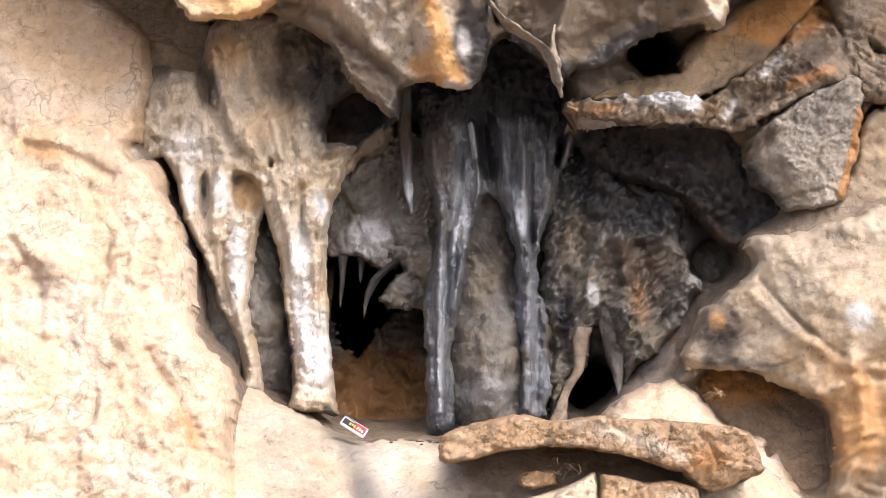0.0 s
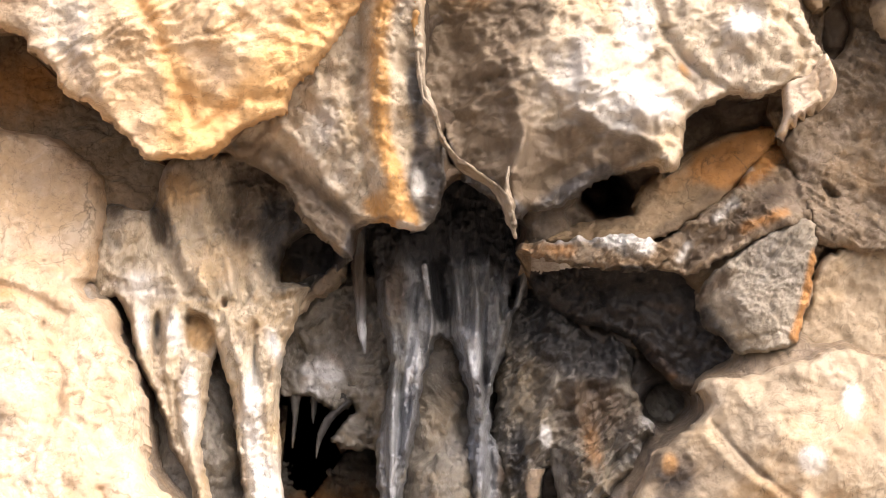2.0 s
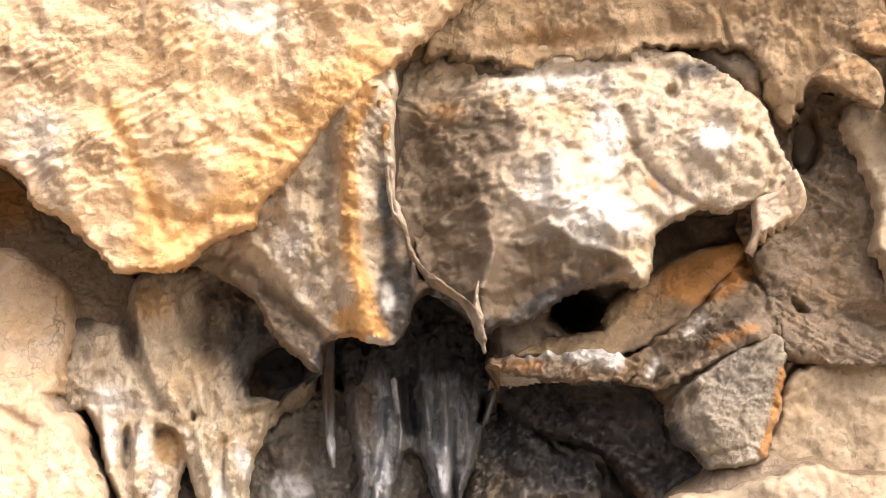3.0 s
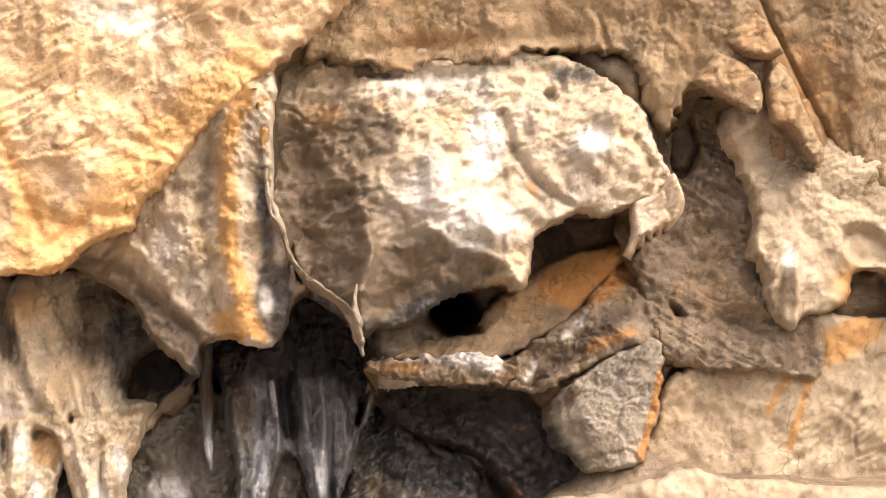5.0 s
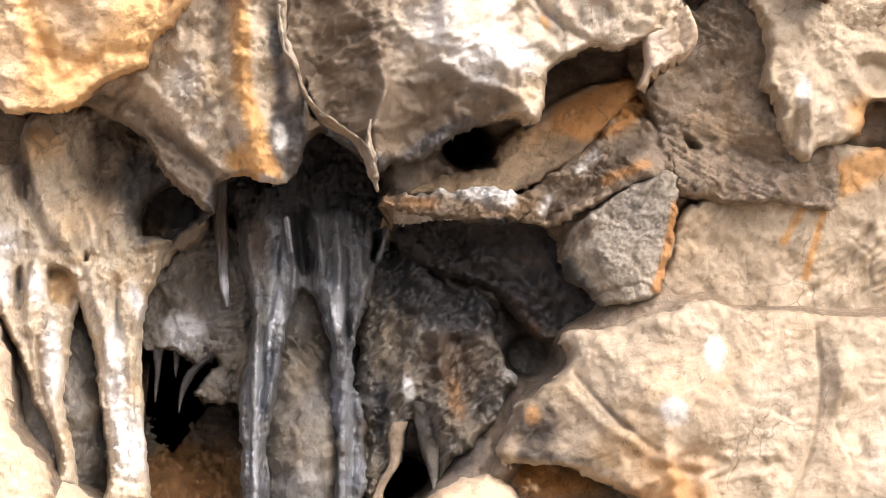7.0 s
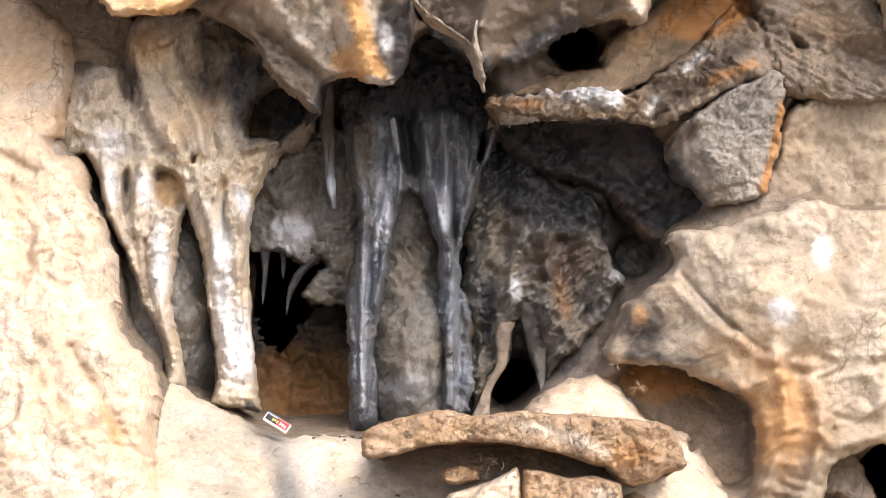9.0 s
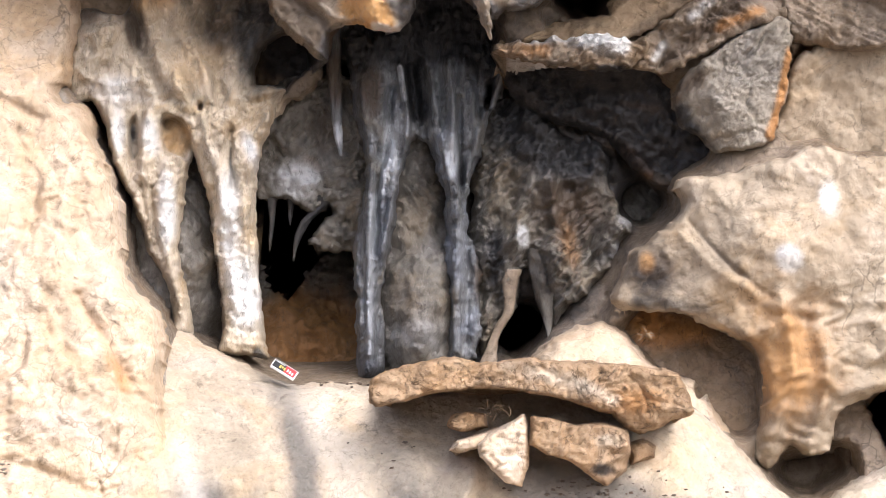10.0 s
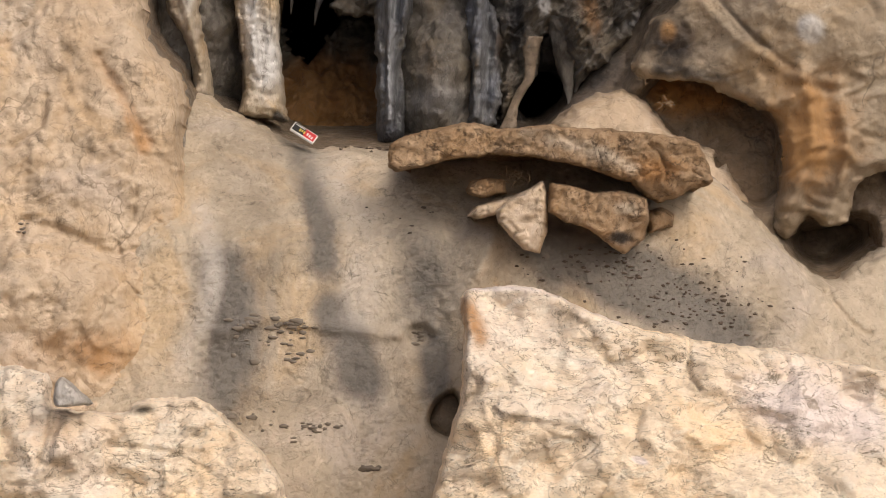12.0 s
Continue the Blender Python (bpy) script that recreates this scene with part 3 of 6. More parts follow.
tagged(cave_back, "ochre-stained rock deep inside the small cave", "cave wall", kind="structure")
tagged(wall_back, "rough grey stone at the back of the hollow", "cave wall", kind="structure")

ledge = crag("rock_ledge", [(-0.542, 2.586), (-0.378, 2.535), (-0.268, 2.476), (-0.186, 2.45), (-0.104, 2.453), (-0.009, 2.443), (0.141, 2.455), (0.387, 2.464), (0.66, 2.46), (0.77, 2.392), (0.866, 2.297), (0.962, 2.202), (1.044, 2.135), (1.085, 2.142), (1.153, 2.204), (1.262, 2.26), (1.453, 2.289), (1.509, 1.852), (1.51, 1.241), (0.015, 1.162), (-0.799, 1.223), (-1.022, 1.696), (-0.673, 2.107)],
             [(-0.132, 2.453, -0.04, 0.0, 1.05), (-0.126, 2.152, -0.32, 0.0, 0.25), (0.962, 2.161, -0.14, 0.45, 0.4)], LEDGE, rim=(0.07, 0.25), rough=(0.022, 4.0), fine=(0.006, 30),
             ledges=(0.0022, 9, 6), cracks=(0.004, 0.3), seed=5, stretch=(1.2, 1, 0.7),
             lumps=[(0.089, 2.195, 0.07, 0.12, 20, 0.03), (0.212, 2.155, 0.05, 0.1, -25, 0.04), (0.751, 2.182, 0.25, 0.1, -35, 0.05)],
             seams=[([(0.143, 2.028), (0.21, 2.137), (0.237, 2.205)], 0.02, 0.02), ([(-0.396, 1.97), (-0.289, 2.011), (-0.167, 1.992), (0.009, 1.973)], 0.015, 0.015),
                    ([(1.035, 2.09), (1.09, 2.023), (1.144, 1.989)], 0.008, -0.015)],
             pits=[([(0.042, 1.99), (0.075, 1.997), (0.102, 1.971), (0.076, 1.944), (0.046, 1.954)], 0.02, 0.03), ([(0.103, 1.803), (0.143, 1.836), (0.163, 1.783), (0.137, 1.74), (0.097, 1.763)], 0.03, 0.2)],
             stains=[("s", [(-0.239, 2.472), (-0.204, 2.337), (-0.176, 2.242), (-0.162, 2.148)], 0.05, 1.0), ("s", [(-0.14, 2.026), (-0.099, 1.945), (-0.071, 1.864)], 0.055, 1.0), ("s", [(-0.398, 2.132), (-0.383, 1.97), (-0.402, 1.835)], 0.08, 0.9),
                     ("w", [(-0.453, 2.267), (-0.418, 2.105), (-0.47, 1.942), (-0.49, 1.888)], 0.035, 0.6), ("s", 0.088, 2.136, 0.11, 0.24, 0, 0.75), ("b", [(-0.347, 2.43), (-0.304, 2.214), (-0.329, 2.024)], 0.12, 0.42),
                     ("w", [(-0.172, 2.398), (-0.075, 2.248), (-0.073, 2.03)], 0.07, 0.5), ("s", [(0.379, 2.183), (0.579, 2.105), (0.806, 1.987)], 0.08, 1.2), ("b", [(0.273, 2.169), (0.579, 2.105), (0.833, 1.974)], 0.10, 0.35), ("b", 0.818, 2.223, 0.2, 0.12, -30, 0.3),
                     ("s", -0.205, 1.861, 0.22, 0.14, 0, 0.3), ("s", 0.103, 1.891, 0.04, 0.1, 0, 0.8), ("s", 0.521, 2.14, 0.2, 0.08, -20, 0.5)])
tagged(ledge, "dusty sloping rock ledge with grey water streaks", "rock ledge", kind="structure")

buttress = crag("rock_buttress", [(-1.326, 3.62), (-0.969, 3.569), (-0.831, 3.542), (-0.741, 3.477), (-0.699, 3.408), (-0.702, 3.304), (-0.736, 3.139), (-0.744, 3.144), (-0.686, 3.113), (-0.658, 3.03), (-0.6, 2.845), (-0.589, 2.694), (-0.504, 2.598), (-0.486, 2.516), (-0.49, 2.51), (-0.498, 2.429), (-0.484, 2.348), (-0.442, 2.24), (-0.414, 2.145), (-0.448, 1.983), (-0.503, 1.848), (-0.529, 1.699), (-0.66, 1.429), (-1.333, 1.424)],
                [(-0.87, 2.96, -0.14, 0.08, 0.32), (-0.581, 2.548, -0.24, 0.5, 0.15)], CREAM,
                rim=(0.06, 0.3), rough=(0.026, 3.6), fine=(0.007, 20), chip=(0.015, 0.13), ledges=(0.0024, 6, 6), bed=20, seed=11, ridged=0.01,
                lumps=[(-0.912, 3.126, 0.12, 0.04, -25, 0.03), (-0.965, 2.864, 0.14, 0.05, -35, 0.045), (-0.621, 2.438, 0.09, 0.14, 0, 0.03),
                       (-0.755, 2.044, 0.2, 0.12, 0, 0.06)],
                seams=[([(-1.008, 3.147), (-0.912, 3.126), (-0.802, 3.071)], 0.015, -0.025), ([(-1.034, 2.906), (-0.965, 2.795), (-0.95, 2.658), (-0.841, 2.74), (-0.801, 2.919)], 0.012, -0.02),
                       ([(-0.701, 2.631), (-0.645, 2.536), (-0.577, 2.428)], 0.015, -0.02), ([(-0.901, 2.412), (-0.834, 2.467), (-0.821, 2.535)], 0.01, -0.02),
                       ([(-0.858, 2.236), (-0.736, 2.197), (-0.655, 2.157), (-0.547, 2.185)], 0.012, -0.02)],
                pits=[([(-0.576, 2.193), (-0.529, 2.2), (-0.529, 2.173), (-0.563, 2.164)], 0.015, 0.05), ([(-0.885, 2.231), (-0.854, 2.224), (-0.857, 2.191), (-0.88, 2.191)], 0.012, 0.02)],
                stains=[("o", [(-0.701, 2.631), (-0.645, 2.536), (-0.59, 2.415)], 0.03, 0.38), ("o", -0.7, 1.924, 0.2, 0.09, 0, 0.4),
                        ("w", -0.91, 2.74, 0.1, 0.2, 20, 0.3), ("o", -0.967, 3.126, 0.12, 0.03, -15, 0.4)])
tagged(buttress, "cream limestone buttress beside the hollow", "rock buttress", kind="structure")

# ---- the rock masses above ----
def split_part(ob, name, test, label=""):
    """Takes the faces that pass the test off a mesh, as a part of its own under it."""
    half = []
    for keep in (True, False):
        bm = bmesh.new()
        bm.from_mesh(ob.data)
        spot = Matrix.Translation(ob.location)
        gone = [f for f in bm.faces if bool(test((spot @ f.calc_center_median()).x, (spot @ f.calc_center_median()).z)) != keep]
        bmesh.ops.delete(bm, geom=gone, context="FACES")
        half.append(bm)
    piece = ob.data.copy()
    half[0].to_mesh(piece)
    half[1].to_mesh(ob.data)
    for bm in half:
        bm.free()
    child = new(name, piece)
    child.parent = ob
    if label:
        tagged(child, label)
    return child


recess = crag("rock_wall_recess", [(-1.348, 3.871), (-0.902, 3.845), (-0.564, 3.565), (-0.52, 3.397), (-0.574, 3.256), (-0.698, 3.2), (-0.811, 3.395), (-1.34, 3.518)], [(-0.843, 3.634, 0.12, 0.1, 0.1)], TAN,
              rim=(0.02, 0.06), seed=14, stains=[("o", -0.926, 3.661, 0.15, 0.1, 0, 0.6)])
tagged(recess, "brown rock in the cleft beside the buttress", "rock wall", kind="structure")

COLUMN_GAP, DRIP_FOOT = -0.44, 2.928
MANTLE_EDGE = [(-0.742, 3.113), (-0.751, 3.267), (-0.724, 3.364), (-0.682, 3.37), (-0.621, 3.353), (-0.592, 3.392), (-0.578, 3.447), (-0.543, 3.486), (-0.449, 3.494), (-0.298, 3.488), (-0.188, 3.39), (-0.175, 3.307), (-0.257, 3.266), (-0.285, 3.224), (-0.287, 3.18), (-0.257, 3.177), (-0.216, 3.163), (-0.233, 3.119), (-0.255, 3.058), (-0.275, 2.996), (-0.284, 2.921)]
COLUMN_EDGE = [(-0.287, 2.824), (-0.283, 2.728), (-0.275, 2.632), (-0.268, 2.57), (-0.261, 2.502), (-0.376, 2.52), (-0.369, 2.578), (-0.378, 2.66), (-0.389, 2.756), (-0.396, 2.825), (-0.4, 2.88), (-0.414, 2.928), (-0.426, 2.962), (-0.44, 3.007), (-0.449, 2.965), (-0.459, 2.907), (-0.466, 2.852), (-0.473, 2.784), (-0.464, 2.729), (-0.451, 2.674), (-0.445, 2.619), (-0.443, 2.553), (-0.493, 2.554), (-0.501, 2.619), (-0.511, 2.674), (-0.531, 2.729), (-0.559, 2.784), (-0.575, 2.839), (-0.594, 2.894), (-0.619, 2.936), (-0.633, 2.977), (-0.644, 3.018), (-0.657, 3.074), (-0.674, 3.118), (-0.69, 3.13)]
mantle = crag("dripstone_mantle", MANTLE_EDGE + COLUMN_EDGE, [(-0.461, 3.27, -0.005, 0.0, -0.22), (-0.461, 2.937, 0.05, 0.0, 0.0), (-0.7, 3.2, 0.0, -0.1, -0.05)], MANTLE, joins=False, rim=(0.032, 0.07), curve=2.0, rough=(0.016, 8), fine=(0.010, 34), stretch=(1.3, 1, 0.6), ridged=0.012, ledges=(0.003, 9, 6),
              cracks=(0.005, 0.12), chip=(0.010, 0.05), bed=60, seed=21, step=0.004, wobble=0.006, thick=0.06, soft=0.03,
              pits=[([(-0.585, 3.095), (-0.575, 3.08), (-0.571, 3.035), (-0.575, 3.004), (-0.589, 2.991), (-0.597, 3.025), (-0.596, 3.073)], 0.008, 0.05), ([(-0.508, 3.097), (-0.466, 3.081), (-0.444, 3.042), (-0.441, 2.987), (-0.474, 2.998), (-0.504, 3.015), (-0.516, 3.057)], 0.01, 0.06), ([(-0.43, 3.117), (-0.426, 3.128), (-0.418, 3.125), (-0.419, 3.109), (-0.427, 3.107)], 0.005, 0.05), ([(-0.595, 3.353), (-0.575, 3.342), (-0.571, 3.281), (-0.578, 3.246), (-0.589, 3.308)], 0.02, 0.02), ([(-0.696, 3.267), (-0.677, 3.281), (-0.677, 3.246), (-0.691, 3.242)], 0.02, 0.02), ([(-0.669, 3.212), (-0.647, 3.226), (-0.641, 3.209), (-0.66, 3.199)], 0.012, 0.02)],
              lumps=[(-0.655, 3.281, 0.05, 0.07, 0, 0.05), (-0.518, 3.377, 0.06, 0.05, -15, 0.05), (-0.593, 3.198, 0.04, 0.04, 0, 0.03), (-0.49, 3.177, 0.07, 0.06, -30, 0.03), (-0.422, 3.308, 0.03, 0.07, 0, -0.03), (-0.333, 3.238, 0.04, 0.08, 0, -0.03), (-0.36, 3.072, 0.035, 0.03, 0, 0.02), (-0.327, 2.523, 0.06, 0.03, 0, 0.015), (-0.477, 3.149, 0.04, 0.02, 0, 0.02)],
              seams=[([(-0.641, 3.112), (-0.63, 3.032), (-0.608, 2.943), (-0.572, 2.853)], 0.012, 0.025), ([(-0.542, 3.104), (-0.556, 3.018), (-0.564, 2.949)], 0.012, 0.025), ([(-0.501, 2.977), (-0.511, 2.853), (-0.504, 2.756), (-0.474, 2.647)], 0.014, 0.022), ([(-0.542, 2.922), (-0.534, 2.825), (-0.511, 2.743)], 0.006, -0.018), ([(-0.572, 2.963), (-0.561, 2.88), (-0.537, 2.784)], 0.006, -0.014), ([(-0.419, 3.093), (-0.397, 3.017), (-0.374, 2.948), (-0.365, 2.852)], 0.011, 0.024), ([(-0.246, 3.111), (-0.269, 3.031), (-0.299, 2.948), (-0.313, 2.838)], 0.014, 0.028), ([(-0.347, 3.059), (-0.351, 2.997), (-0.34, 2.921)], 0.01, -0.03), ([(-0.386, 2.88), (-0.376, 2.756), (-0.365, 2.646)], 0.005, -0.012), ([(-0.312, 2.948), (-0.305, 2.811), (-0.294, 2.66)], 0.006, -0.014), ([(-0.347, 2.893), (-0.343, 2.756), (-0.333, 2.619)], 0.01, 0.012), ([(-0.373, 2.591), (-0.32, 2.577), (-0.269, 2.58)], 0.007, -0.008), ([(-0.368, 2.553), (-0.313, 2.542), (-0.264, 2.547)], 0.006, 0.008), ([(-0.566, 3.391), (-0.542, 3.308), (-0.504, 3.211), (-0.456, 3.128)], 0.02, 0.03), ([(-0.466, 3.405), (-0.474, 3.308), (-0.442, 3.239)], 0.012, 0.02), ([(-0.435, 3.28), (-0.408, 3.197), (-0.392, 3.128)], 0.014, 0.03), ([(-0.36, 3.294), (-0.381, 3.197), (-0.374, 3.128)], 0.02, -0.025), ([(-0.696, 3.184), (-0.627, 3.167), (-0.559, 3.181), (-0.531, 3.142)], 0.01, 0.015), ([(-0.716, 3.15), (-0.655, 3.134), (-0.573, 3.131), (-0.504, 3.112), (-0.436, 3.103)], 0.012, 0.007), ([(-0.298, 3.141), (-0.257, 3.152), (-0.219, 3.166)], 0.012, 0.02)],
              # Dark grey on the right side paints the shade of the hollow.
              stains=[("s", -0.23, 3.321, 0.07, 0.06, 0, 1.1), ("b", -0.326, 3.418, 0.09, 0.05, 0, 1.0), ("o", -0.532, 3.391, 0.07, 0.05, -15, 0.9), ("b", -0.696, 3.378, 0.08, 0.06, 0, 0.9), ("b", -0.584, 3.322, 0.02, 0.06, 0, 1), ("s", -0.456, 3.37, 0.025, 0.05, 0, 0.28), ("s", -0.422, 3.322, 0.03, 0.06, 0, 0.44), ("b", -0.374, 3.308, 0.06, 0.07, 0, 0.9), ("s", -0.309, 3.307, 0.04, 0.09, 0, 0.66), ("s", -0.298, 3.21, 0.04, 0.06, 0, 0.5), ("o", -0.422, 3.225, 0.12, 0.09, 0, 0.4), ("b", [(-0.573, 3.35), (-0.542, 3.225), (-0.49, 3.142)], 0.02, 0.4), ("b", [(-0.449, 3.197), (-0.436, 3.142)], 0.02, 0.5), ("s", -0.257, 3.148, 0.05, 0.03, 20, 0.5), ("o", -0.353, 3.059, 0.05, 0.035, 0, 0.5), ("o", -0.477, 3.045, 0.035, 0.04, 0, 0.9), ("b", -0.49, 3.08, 0.03, 0.015, 0, 0.9), ("s", -0.586, 3.06, 0.008, 0.03, 0, 0.8), ("w", -0.627, 3.163, 0.07, 0.035, 0, 0.6), ("w", -0.62, 3.06, 0.02, 0.07, 0, 0.8), ("w", -0.542, 3.046, 0.02, 0.05, 0, 0.7), ("w", -0.504, 2.866, 0.025, 0.1, 0, 0.9), ("w", -0.354, 2.866, 0.03, 0.12, 0, 0.8), ("w", -0.313, 2.66, 0.05, 0.1, 0, 0.8), ("w", -0.299, 3.017, 0.02, 0.06, 20, 0.6), ("b", [(-0.389, 2.756), (-0.377, 2.66), (-0.37, 2.591)], 0.01, 0.9), ("b", [(-0.4, 2.893), (-0.395, 2.825)], 0.008, 0.7), ("o", -0.466, 2.701, 0.03, 0.05, 0, 0.35), ("s", -0.466, 2.567, 0.03, 0.015, 0, 0.7), ("s", [(-0.286, 2.523), (-0.27, 2.509)], 0.015, 0.8), ("s", [(-0.347, 3.017), (-0.348, 2.921)], 0.006, 0.6), ("b", [(-0.589, 2.894), (-0.542, 2.77), (-0.507, 2.661)], 0.008, 0.5)])
split_part(mantle, "column", lambda x, z: z < DRIP_FOOT and x < COLUMN_GAP, "pale tapering dripstone column")
split_part(mantle, "column", lambda x, z: z < DRIP_FOOT and x >= COLUMN_GAP, "pale thick dripstone column")
tagged(mantle, "cream dripstone mantle growing down into two pale columns", "dripstone")

# A dark grey spot paints the deep shade of this cleft.
cleft = crag("rock_wall_cleft", [(-0.526, 3.534), (-0.261, 3.519), (-0.024, 3.362), (-0.052, 3.264), (-0.136, 3.222), (-0.22, 3.173), (-0.317, 3.167), (-0.373, 3.265), (-0.457, 3.42)], [(-0.25, 3.3, 0.20, -0.1, -0.5)], BROWN, rim=(0.03, 0.05), rough=(0.02, 7), chip=(0.02, 0.09), seed=24,
             stains=[("s", -0.16, 3.27, 0.12, 0.08, 0, 1.2), ("o", -0.42, 3.42, 0.1, 0.08, 0, 0.5)])
tagged(cleft, "brown rock in the cleft over the mantle, darkened for shade", "rock wall", kind="structure")
strut = crag("rock_strut", [(-0.257, 3.133), (-0.218, 3.173), (-0.174, 3.215), (-0.129, 3.255), (-0.112, 3.234), (-0.132, 3.192), (-0.174, 3.158), (-0.216, 3.133), (-0.243, 3.105)], [(-0.188, 3.182, 0.15, 0.1, -0.3)], PALE, rim=(0.015, 0.05), rough=(0.012, 9), fine=(0.008, 24), ridged=0.01, joins=False, seed=23, step=0.005, thick=0.06,
             stains=[("b", -0.181, 3.182, 0.07, 0.06, 0, 0.9), ("s", -0.132, 3.238, 0.04, 0.03, 0, 0.7)])
tagged(strut, "brown rock strut between mantle and roof", "rock strut")

boulder = crag("overhanging_boulder", [(-1.384, 3.774), (-0.943, 3.712), (-0.882, 3.669), (-0.822, 3.629), (-0.801, 3.568), (-0.72, 3.528), (-0.653, 3.468), (-0.606, 3.414), (-0.576, 3.405), (-0.546, 3.418), (-0.499, 3.407), (-0.433, 3.435), (-0.354, 3.483), (-0.274, 3.517), (-0.248, 3.564), (-0.195, 3.626), (-0.142, 3.687), (-0.063, 3.775), (0.043, 3.864), (0.268, 4.066), (0.25, 4.141), (0.134, 4.318), (-0.324, 4.477), (-1.129, 4.493)],
               [(-0.544, 3.457, -0.36, 0.02, -0.42), (-0.613, 3.633, -0.46, -0.32, -0.25), (0.029, 4.048, -0.64, 0.05, 1.1)], ORANGE,
               rim=(0.010, 0.2), rough=(0.02, 4), fine=(0.006, 16), chip=(0.024, 0.18), stretch=(0.8, 1, 1.4), ledges=(0.006, 6, 5), bed=25, seed=31, soft=0.02, thick=0.4,
               seams=[([(-0.751, 3.673), (-0.658, 3.489), (-0.578, 3.384)], 0.02, 0.015), ([(-0.623, 3.806), (-0.543, 3.635), (-0.489, 3.503)], 0.015, -0.02),
                      ([(-0.476, 3.477), (-0.372, 3.543), (-0.256, 3.551)], 0.015, -0.02)],
               stains=[("o", [(-0.503, 3.454), (-0.343, 3.536), (-0.197, 3.701), (-0.01, 3.879)], 0.09, 0.7), ("o", [(-0.601, 3.78), (-0.532, 3.631), (-0.504, 3.522)], 0.04, 0.5), ("w", -0.313, 4.007, 0.2, 0.07, -20, 0.6), ("w", -0.788, 3.724, 0.12, 0.12, 0, 0.5)])
tagged(boulder, "large ochre limestone boulder overhanging the hollow", "boulder")

ceiling_rock = crag("overhang_roof_rock", [(0.061, 4.639), (0.121, 3.978), (0.188, 3.931), (0.282, 3.914), (0.363, 3.902), (0.444, 3.919), (0.497, 3.911), (0.605, 3.927), (0.672, 3.949), (0.766, 3.937), (0.834, 3.943), (0.914, 3.933), (0.934, 3.865), (0.968, 3.797), (1.002, 3.777), (1.029, 3.791), (1.056, 3.867), (1.096, 3.867), (1.17, 3.834), (1.231, 3.807), (1.25, 3.732), (1.331, 3.665), (1.438, 3.639), (1.573, 3.627), (1.91, 3.631), (1.925, 4.667)],
                    [(0.632, 3.943, -0.37, 0.06, -0.5)], TAN, rim=(0.015, 0.10), rough=(0.035, 4), fine=(0.008, 18), stretch=(1.3, 1, 0.8), ledges=(0.003, 7, 6), bed=75, seed=41, thick=0.5, ridged=0.02, wobble=0.02, chip=(0.010, 0.12),
                    seams=[([(1.212, 4.102), (1.279, 3.993), (1.359, 3.857), (1.439, 3.707)], 0.006, -0.03), ([(1.224, 3.841), (1.232, 3.992), (1.171, 3.991)], 0.008, -0.025),
                           ([(0.834, 4.042), (0.874, 3.933), (0.928, 3.906)], 0.006, -0.02), ([(0.282, 3.953), (0.443, 3.968), (0.605, 3.984), (0.766, 4)], 0.02, -0.015)],
                    lumps=[(0.955, 3.906, 0.05, 0.08, -40, 0.04), (1.468, 3.913, 0.05, 0.15, 0, 0.04)],
                    stains=[("o", 1.305, 3.87, 0.2, 0.2, 0, 0.4), ("b", 1.414, 3.994, 0.3, 0.3, 0, 0.32), ("s", 0.78, 3.918, 0.07, 0.03, 0, 0.6), ("o", 0.443, 3.982, 0.2, 0.04, 0, 0.35)])
tagged(ceiling_rock, "tan limestone roof jutting over the hanging rock", "rock overhang", kind="structure")

def wedge(outline, y, seed, label):
    x, z = np.mean([p[0] for p in outline]), np.mean([p[1] for p in outline])
    ob = crag("rock_wedge", outline, [(x, z, y, 0.15, -0.2), (x, z, y + 0.01, -0.4, 0.2)], TAN, rim=(0.02, 0.03), rough=(0.006, 8), fine=(0.006, 24), chip=(0.012, 0.07), seed=seed, thick=0.12, step=0.005, soft=0.01, wobble=0.004,
              stains=[("o", x, z, 0.1, 0.1, 0, 0.3)])
    return tagged(ob, label, "rock wedge", "wedges in the roof")


wedge([(1.052, 3.897), (1.09, 3.935), (1.119, 3.969), (1.171, 3.939), (1.219, 3.899), (1.229, 3.844), (1.21, 3.806), (1.154, 3.832), (1.096, 3.864)], -0.42, 43, "angular tan rock wedge jammed under the roof")
wedge([(1.241, 3.924), (1.273, 3.951), (1.308, 3.883), (1.332, 3.815), (1.372, 3.734), (1.358, 3.685), (1.318, 3.733), (1.284, 3.781), (1.245, 3.801)], -0.41, 44, "long tan rock sliver split from the roof")
wedge([(1.157, 4.032), (1.212, 4.06), (1.26, 3.992), (1.273, 3.957), (1.233, 3.937), (1.179, 3.947), (1.13, 3.988)], -0.43, 45, "blocky brown rock piece in the roof")

